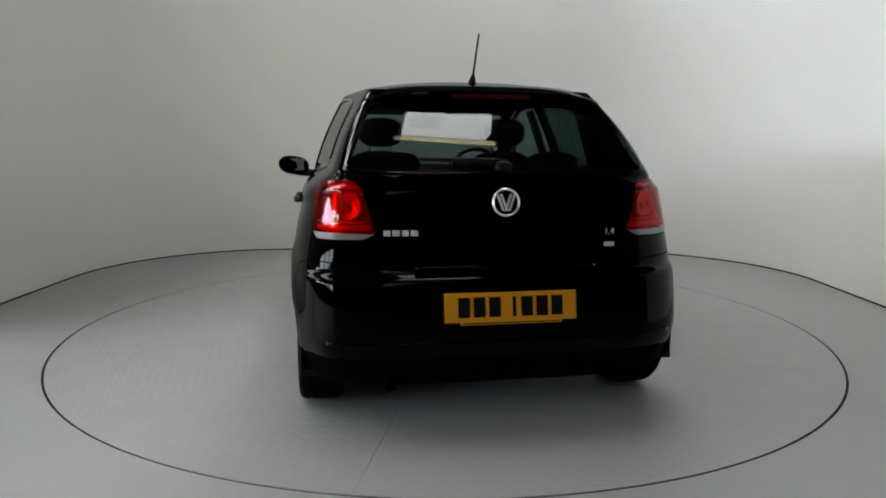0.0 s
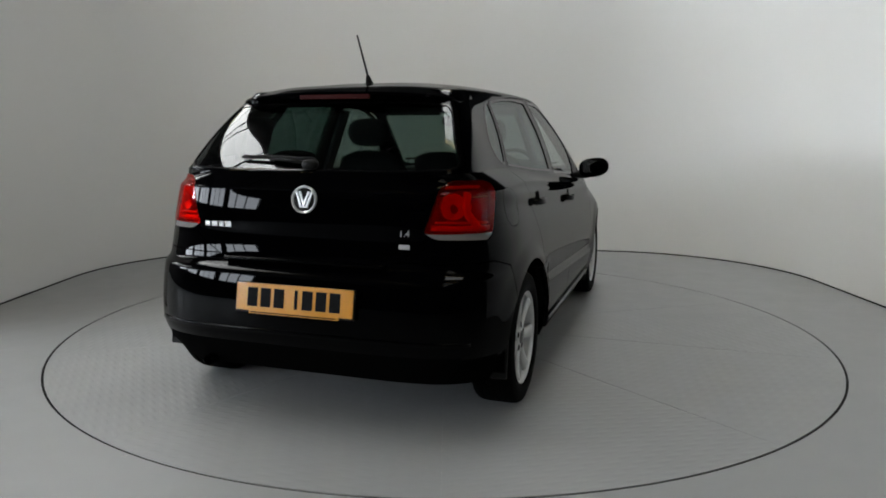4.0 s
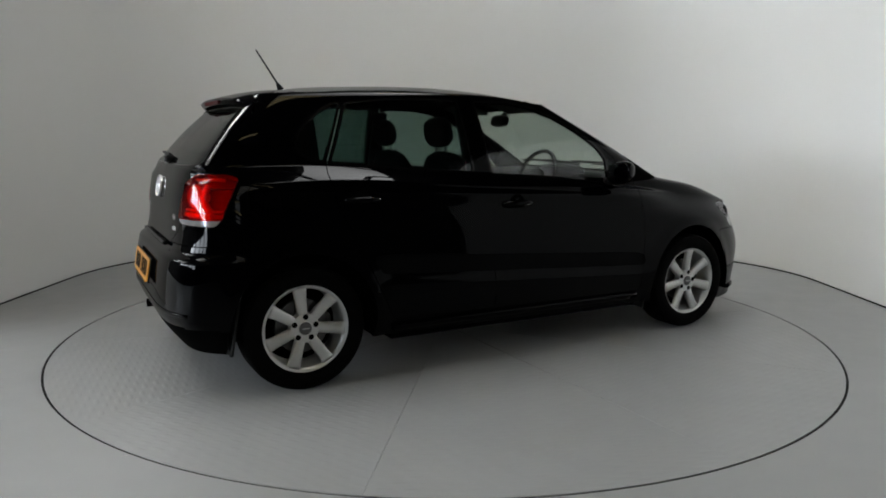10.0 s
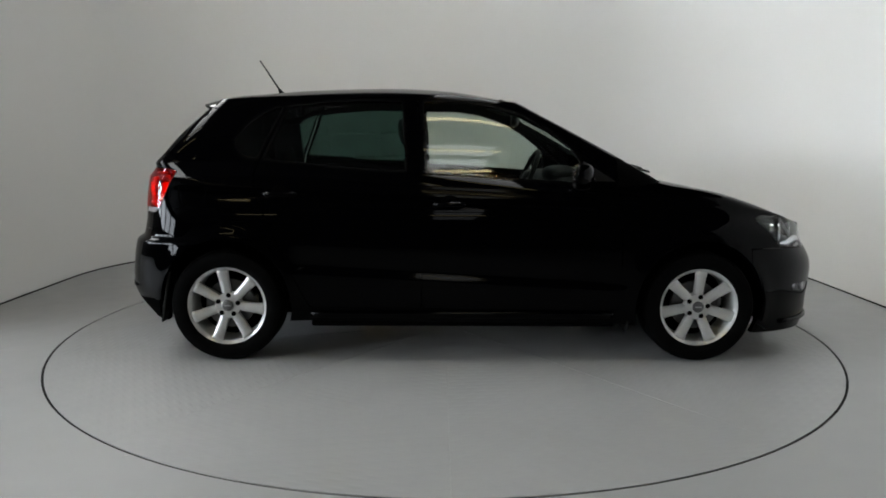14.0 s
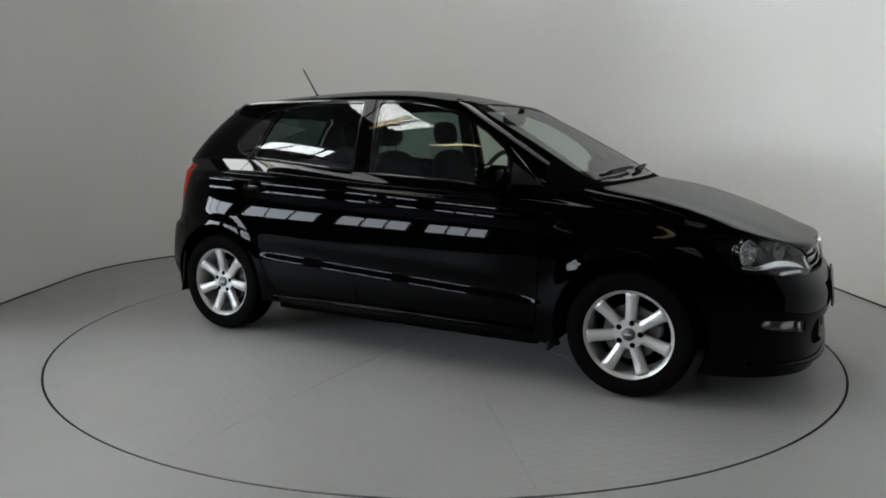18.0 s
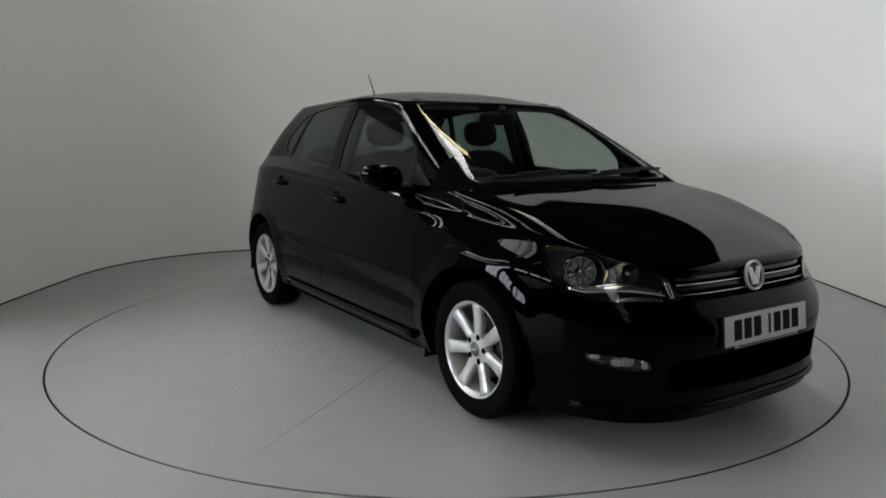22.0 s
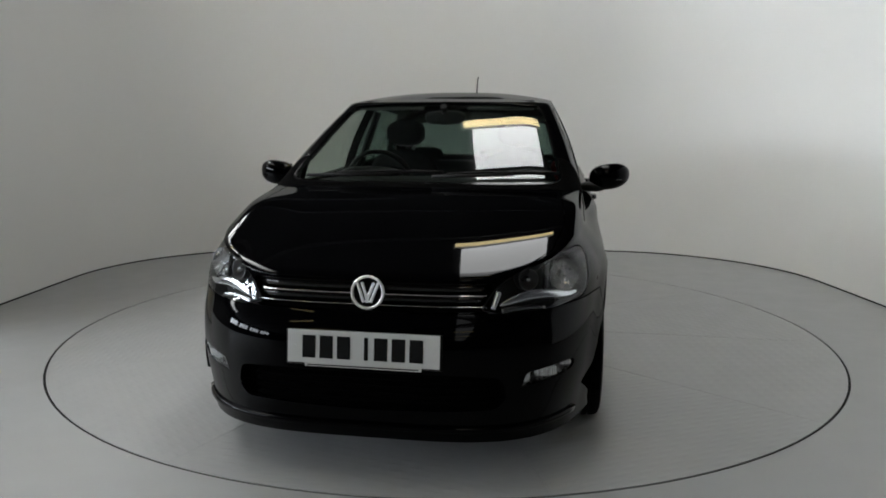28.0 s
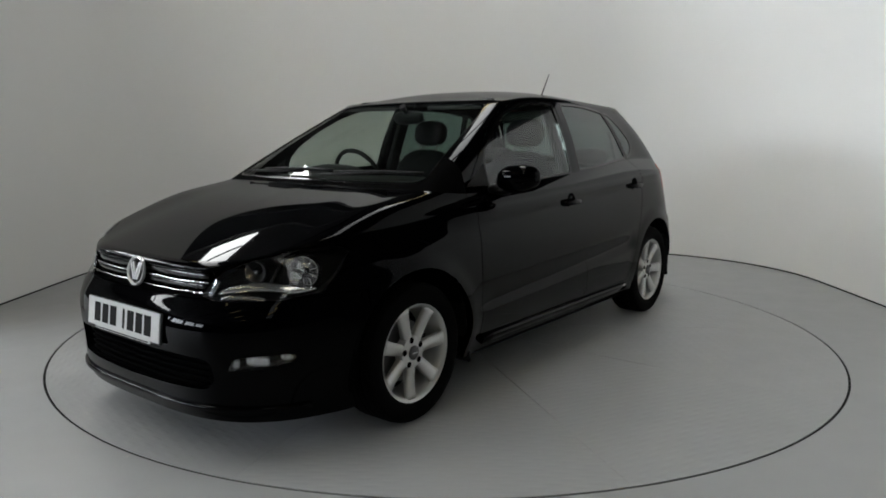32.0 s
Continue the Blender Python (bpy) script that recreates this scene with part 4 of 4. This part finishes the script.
# aerial
aer = new("aerial")
aer.parent = car
part("foot", rod((-1.085, 0, 1.418), (-1.105, 0, 1.452), 0.019, 0.008, 16), PLASTIC, aer)
part("mast", rod((-1.10, 0, 1.445), (-1.215, 0, 1.622), 0.0052, 0.0036, 10), PLASTIC, aer)


# wipers
def wiper(parent, foot, elbow, b0, b1, up):
    w = new("wiper")
    w.parent = parent
    part("arm", sweep([foot, elbow], [up, up], 0.014, 0.010), PLASTIC, w)
    ps = [Vector(b0).lerp(Vector(b1), k / 8) + Vector(up) * (0.006 * math.sin(math.pi * k / 8)) for k in range(9)]
    part("blade", sweep(ps, [up] * 9, 0.012, 0.014), PLASTIC, w)


def screen_pt(y, z):
    c, n = on_skin((3.0, y, z), (-1, 0, 0))
    return c + n * 0.012, n


for f, e in (((-0.55, 0.975), (-0.10, 0.985)), ((0.05, 0.975), (0.42, 0.988))):
    (p0, n0), (p1, n1) = screen_pt(f[0], f[1]), screen_pt(e[0], e[1])
    b0, b1 = screen_pt(e[0] - 0.30, 0.984)[0], screen_pt(e[0] + 0.2, 0.992)[0]
    wiper(car, p0, p1, b0, b1, n1)
p0, n0 = at_rear(0.0001, 1.05)
p1, n1 = at_rear(0.20, 1.07)
b0, b1 = at_rear(-0.02, 1.065)[0], at_rear(0.33, 1.072)[0]
wiper(hatch, p0 + n0 * 0.01, p1 + n1 * 0.014, b0 + n0 * 0.008, b1 + n1 * 0.008, n1)
part("wiper_boss", blob(0.05, 0.07, 0.045, 2.5, tuple(p0 + n0 * 0.005)), PLASTIC, hatch)

# door mirrors and handles
for sd, sg in (("L", 1), ("R", -1)):
    d1, d2 = doors[sd]
    mir = new("door_mirror")
    mir.parent = d1
    bm = blob(0.125, 0.20, 0.128, 2.7, (0, 0, 0))
    for v in bm.verts:
        k = v.co.y / 0.10
        v.co.z += 0.012 * k
        v.co.z *= 1 - 0.16 * max(0, k) ** 2
        v.co.x -= 0.03 * k * k * (1 if k > 0 else 0.3) + 0.014 * k
        if v.co.x < -0.035:
            v.co.x = -0.035 - (v.co.x + 0.035) * -0.25
        v.co.y *= sg
    if sg < 0:
        bmesh.ops.reverse_faces(bm, faces=bm.faces)
    part("mirror_shell", bm, PAINT, mir).matrix_basis = pose(0.585, 0.872 * sg, 0.978)
    part("mirror_glass", box_bm(0.004, 0.13, 0.078, 0.0015, at=(0.546, 0.868 * sg, 0.985)), SILVER, mir)
    part("mirror_arm", blob(0.085, 0.13, 0.05, 2.6, (0.60, 0.79 * sg, 0.928)), PLASTIC, mir)
    part("turn_signal", box_bm(0.006, 0.06, 0.007, 0.002, at=(0.638, 0.90 * sg, 0.965)), SMOKED, mir, "smoky turn signal strip")
    for d, x, z in ((d1, -0.075, 0.826), (d2, -0.945, 0.874)):
        c, n = at_side(x, z, sg)
        cup = new("door_handle")
        cup.parent = d
        m = facing(c, n)
        part("cup", lathe([(0.0, 0.0), (0.03, 0.0012), (0.046, 0.0022), (0.049, 0.001)], 28), UNDER, cup).matrix_basis = m @ Matrix.Rotation(radians(90), 4, "X")
        bar = blob(0.185, 0.030, 0.030, 2.8, (0, 0, 0.026))
        for v in bar.verts:
            v.co.z -= 0.020 * (abs(v.co.x) / 0.0925) ** 3
        part("grip", bar, PAINT, cup).matrix_basis = m
    # grooved lower moulding
    ps, ns = [], []
    for k in range(20):
        x = -0.80 + 1.58 * k / 19
        c, n = at_side(x, 0.252, sg)
        ps.append(c - n * 0.004)
        ns.append(n)
    part("sill_strip", sweep(ps, ns, 0.040, 0.022), PAINT, car)

# filler flap on the right rear wing
c, n = at_side(-1.40, 0.885, -1)
ps, ns = [], []
for k in range(33):
    a = 2 * math.pi * k / 32
    f = lambda q: math.copysign(abs(q) ** 0.7, q)
    c, n = at_side(-1.40 + 0.072 * f(math.cos(a)), 0.885 + 0.078 * f(math.sin(a)), -1)
    ps.append(c - n * 0.0006)
    ns.append(n)
part("filler_flap", sweep(ps, ns, 0.003, 0.0008), UNDER, car, "thin joint of the filler flap")

# mud flaps
for cx, x0, z0, z1 in ((-1.235, -1.545, 0.205, 0.50), (1.235, 0.885, 0.16, 0.44)):
    for sg in (1, -1):
        bm = box_bm(0.016, 0.13, z1 - z0, 0.006, at=(0, 0, 0))
        for v in bm.verts:
            v.co.x -= 0.05 * (0.5 - v.co.z / (z1 - z0)) - 0.02
        ob = part("mud_flap", bm, PLASTIC, car, "black plastic mud flap")
        ob.matrix_basis = pose(x0, 0.742 * sg, (z0 + z1) / 2)

# lamps
for sd, sg in (("L", 1), ("R", -1)):
    head = [o for o in car.children if o.name.startswith("headlamp")][0 if sg > 0 else 1]
    fog = [o for o in car.children if o.name.startswith("fog_lamp")][0 if sg > 0 else 1]
    out = Vector((0.86, 0.5 * sg, 0.05)).normalized()
    for y, z, r, back in ((0.672, 0.692, 0.054, 0.030), (0.546, 0.690, 0.036, 0.034)):
        c, n = on_skin((3.0, y * sg, z), (-1, 0, 0))
        m = facing(c - n * back, out)
        bowl = part("reflector", lathe([(0.012, -0.03), (r * 0.5, -0.022), (r * 0.85, -0.004), (r, 0.012), (r * 1.06, 0.012), (r * 1.06, -0.03)], 36), BOWL if r > 0.05 else DISC, head)
        bowl.matrix_basis = m @ Matrix.Rotation(radians(90), 4, "X")
        part("bulb_shield", blob(0.022, 0.022, 0.03, 2.2), BOWL, head).matrix_basis = m
        if r > 0.05:
            for k in range(10):
                a = 2 * math.pi * k / 10
                rib = part("reflector_rib", box_bm(0.004, 0.026, 0.004, 0.001, at=(0, 0.036, 0.001)), SILVER, head)
                rib.matrix_basis = m @ Matrix.Rotation(a, 4, "Z")
        part("bezel", lathe([(r * 1.04, -0.02), (r * 1.04, 0.004), (r * 1.10, 0.006), (r * 1.16, -0.004), (r * 1.16, -0.02)], 36), GLOSS_BLACK if r > 0.05 else PLASTIC, head, "dark lamp bezel").matrix_basis = facing(c - n * (back - 0.004), out) @ Matrix.Rotation(radians(90), 4, "X")
    # long chrome wing under the bowls, swept up at its outer end, over a dim lower shelf
    ps, ns, ws = [], [], []
    for k in range(28):
        f = k / 27
        y = 0.446 + 0.272 * f
        c, n = on_skin((3.0, y * sg, 0.610 + 0.022 * math.sin(math.pi * min(1, f * 1.15)) + 0.014 * f), (-1, 0, 0))
        ps.append(c - n * 0.026)
        ns.append(n)
        ws.append(0.010 + 0.024 * math.sin(math.pi * f) ** 0.7)
    part("chrome_wing", sweep(ps, ns, ws, 0.014), SILVER, head, "bright chrome inner strip")
    ps, ns = [], []
    for k in range(16):
        c, n = on_skin((3.0, (0.455 + 0.15 * k / 15) * sg, 0.594 + 0.008 * math.sin(math.pi * k / 15)), (-1, 0, 0))
        ps.append(c - n * 0.032)
        ns.append(n)
    part("lower_shelf", sweep(ps, ns, 0.020, 0.012), BOWL, head, "dim grey lower reflector shelf")
    # upright partition between the bowls; bright strip at the inner end imitates a reflection
    ps, ns = [], []
    for k in range(8):
        c, n = on_skin((3.0, (0.602 + 0.010 * k / 7) * sg, 0.652 + 0.085 * k / 7), (-1, 0, 0))
        ps.append(c - n * 0.03)
        ns.append(n)
    part("partition", sweep(ps, ns, 0.014, 0.012), GLOSS_BLACK, head)
    ps, ns = [], []
    for k in range(8):
        c, n = on_skin((3.0, (0.424 + 0.016 * k / 7) * sg, 0.598 + 0.056 * k / 7), (-1, 0, 0))
        ps.append(c - n * 0.012)
        ns.append(n)
    part("inner_glint", sweep(ps, ns, 0.018, 0.010), SILVER, head, "bright upright strip imitating a lens reflection")
    # fog lamp: pale inner piece, fluted bowl, dim outer tip
    for y, z, w, h, m_ in ((0.545, 0.362, 0.032, 0.046, BOWL), (0.612, 0.372, 0.088, 0.042, BOWL), (0.680, 0.385, 0.050, 0.026, BOWL)):
        c, n = on_skin((3.0, y * sg, z), (-1, 0, 0))
        m = facing(c - n * 0.020, out)
        part("reflector", blob(w, h, 0.018, 2.8), m_, fog).matrix_basis = m
        if w > 0.04:
            count = 9 if w > 0.08 else 4
            for j in range(count):
                x = (j - (count - 1) / 2) * 0.0088
                part("flute", box_bm(0.0045, h * (0.86 - 0.5 * abs(x) / w), 0.008, 0.002), CHROME if j % 2 else SILVER, fog).matrix_basis = m @ Matrix.Translation((x, 0, 0.009))

# tail lamp bowls and bars behind the red lens
for sd, sg in (("L", 1), ("R", -1)):
    tail = [o for o in car.children if o.name.startswith("tail_lamp")][0 if sg > 0 else 1]
    out = Vector((-0.85, 0.5 * sg, 0.1)).normalized()
    for y, z, r in ((0.615, 0.905, 0.046), (0.66, 0.905, 0.02)):
        c, n = on_skin((-3.0, y * sg, z), (1, 0, 0))
        part("reflector", lathe([(0.0, -0.012), (r * 0.6, -0.008), (r, 0.008), (r * 1.12, 0.010), (r * 1.12, -0.012)], 32), BRIGHT_RED, tail).matrix_basis = facing(c - n * 0.026, out) @ Matrix.Rotation(radians(90), 4, "X")
    for z, y0, y1, w in ((0.842, 0.545, 0.735, 0.010), (0.820, 0.53, 0.742, 0.022), (0.985, 0.575, 0.69, 0.012)):
        ps, ns = [], []
        for k in range(10):
            c, n = on_skin((-3.0, (y0 + (y1 - y0) * k / 9) * sg, z), (1, 0, 0))
            ps.append(c - n * 0.03)
            ns.append(n)
        part("light_bar", sweep(ps, ns, w, 0.014), BRIGHT_RED, tail)
    ps, ns = [], []
    for k in range(12):
        c, n = on_skin((-1.62 - 0.03 * math.sin(k / 11 * 3), 2.0 * sg, 0.815 + 0.15 * k / 11), (0, -sg, 0))
        ps.append(c - n * 0.028)
        ns.append(n)
    part("side_bar", sweep(ps, ns, 0.03, 0.016), BRIGHT_RED, tail)

# ---- cabin ----
def seat(y):
    s = new("front_seat")
    s.parent = car
    part("cushion", blob(0.50, 0.48, 0.16, 3.2, (0.10, y, 0.50)), FABRIC, s)
    back = blob(0.15, 0.47, 0.58, 3.0, (0, 0, 0.29))
    part("backrest", back, FABRIC, s).matrix_basis = pose(-0.13, y, 0.53, 0, -16, 0)
    part("headrest", blob(0.10, 0.25, 0.165, 2.7), FABRIC, s).matrix_basis = pose(-0.31, y, 1.195, 0, -10, 0)
    for k in (-1, 1):
        part("headrest_post", rod((-0.27, y + 0.06 * k, 1.04), (-0.305, y + 0.06 * k, 1.14), 0.006, 0.006), DISC, s)


seat(0.36)
seat(-0.36)
bench = new("rear_bench")
bench.parent = car
part("cushion", blob(0.48, 1.24, 0.18, 4, (-0.75, 0, 0.50)), FABRIC, bench)
part("backrest", blob(0.14, 1.22, 0.52, 4), FABRIC, bench).matrix_basis = pose(-1.05, 0, 0.74, 0, -15, 0)
for y in (-0.38, 0.38):
    part("headrest", blob(0.09, 0.25, 0.11, 2.8), FABRIC, bench).matrix_basis = pose(-1.15, y, 1.045, 0, -10, 0)
part("parcel_shelf", box_bm(0.42, 1.12, 0.02, 0.008, at=(-1.40, 0, 0.985)), FABRIC, car)
dash = new("dashboard")
dash.parent = car
part("top", blob(0.48, 1.34, 0.17, 4, (0.70, 0, 0.885)), PLASTIC, dash)
part("fascia", blob(0.22, 1.34, 0.34, 4, (0.52, 0, 0.75)), PLASTIC, dash)
part("binnacle", blob(0.20, 0.34, 0.10, 2.6, (0.56, -0.36, 0.965)), PLASTIC, dash)
sw = new("steering_wheel")
sw.parent = car
m = facing(Vector((0.36, -0.36, 0.93)), Vector((-0.92, 0, 0.40)))
bm = bmesh.new()
rows = []
for i in range(40):
    a = 2 * math.pi * i / 40
    rows.append([bm.verts.new(((0.175 + 0.013 * math.cos(b)) * math.cos(a), (0.175 + 0.013 * math.cos(b)) * math.sin(a), 0.013 * math.sin(b))) for b in (2 * math.pi * j / 10 for j in range(10))])
for i in range(40):
    p, q = rows[i], rows[(i + 1) % 40]
    for j in range(10):
        bm.faces.new((p[j], q[j], q[(j + 1) % 10], p[(j + 1) % 10])).smooth = True
part("rim", bm, PLASTIC, sw).matrix_basis = m
part("boss", blob(0.14, 0.12, 0.05, 2.6), PLASTIC, sw).matrix_basis = m
for a in (0, 180, 270):
    part("spoke", box_bm(0.12, 0.035, 0.015, 0.005, at=(0.11, 0, 0)), PLASTIC, sw).matrix_basis = m @ Matrix.Rotation(radians(a), 4, "Z")
part("column", rod((0.38, -0.36, 0.92), (0.60, -0.36, 0.83), 0.03, 0.04), PLASTIC, sw)
ms = new("rear_view_mirror")
ms.parent = car
part("housing", blob(0.05, 0.23, 0.075, 3), PLASTIC, ms).matrix_basis = pose(0.335, 0, 1.275, 0, 10, -8)
part("stalk", rod((0.345, 0, 1.29), (0.39, 0, 1.335), 0.012, 0.018), PLASTIC, ms)
for sg in (1, -1):
    trim = part("pillar_trim", box_bm(0.20, 0.02, 0.24, 0.008), UNDER, car, "dark plastic rear pillar trim")
    trim.matrix_basis = pose(-1.18, 0.565 * sg, 1.14, 17 * sg, 0, -4 * sg)
    part("sun_visor", box_bm(0.14, 0.36, 0.018, 0.008), LINING, car).matrix_basis = pose(0.26, 0.30 * sg, 1.345, 0, 20, 0)
    for x, z0, z1, dx in ((-0.26, 0.95, 1.36, 0.02),):
        part("belt_pillar", box_bm(0.09, 0.03, z1 - z0, 0.01), PLASTIC, car).matrix_basis = pose(x, 0.60 * sg, (z0 + z1) / 2 - 0.02, 20 * sg, 0, 0)


def motions():
    rows_car, rows_table = [], []
    for k in range(65):
        t = 0.5 * k
        a = TURN_0 + TURN_RATE * t
        turn = Matrix.Rotation(radians(a), 4, "Z")
        rows_car.append((t, turn @ Matrix.Translation((CAR_OFF[0], CAR_OFF[1], 0))))
        rows_table.append((t, turn))
    walk(car, rows_car)
    walk(table, rows_table)


motions()
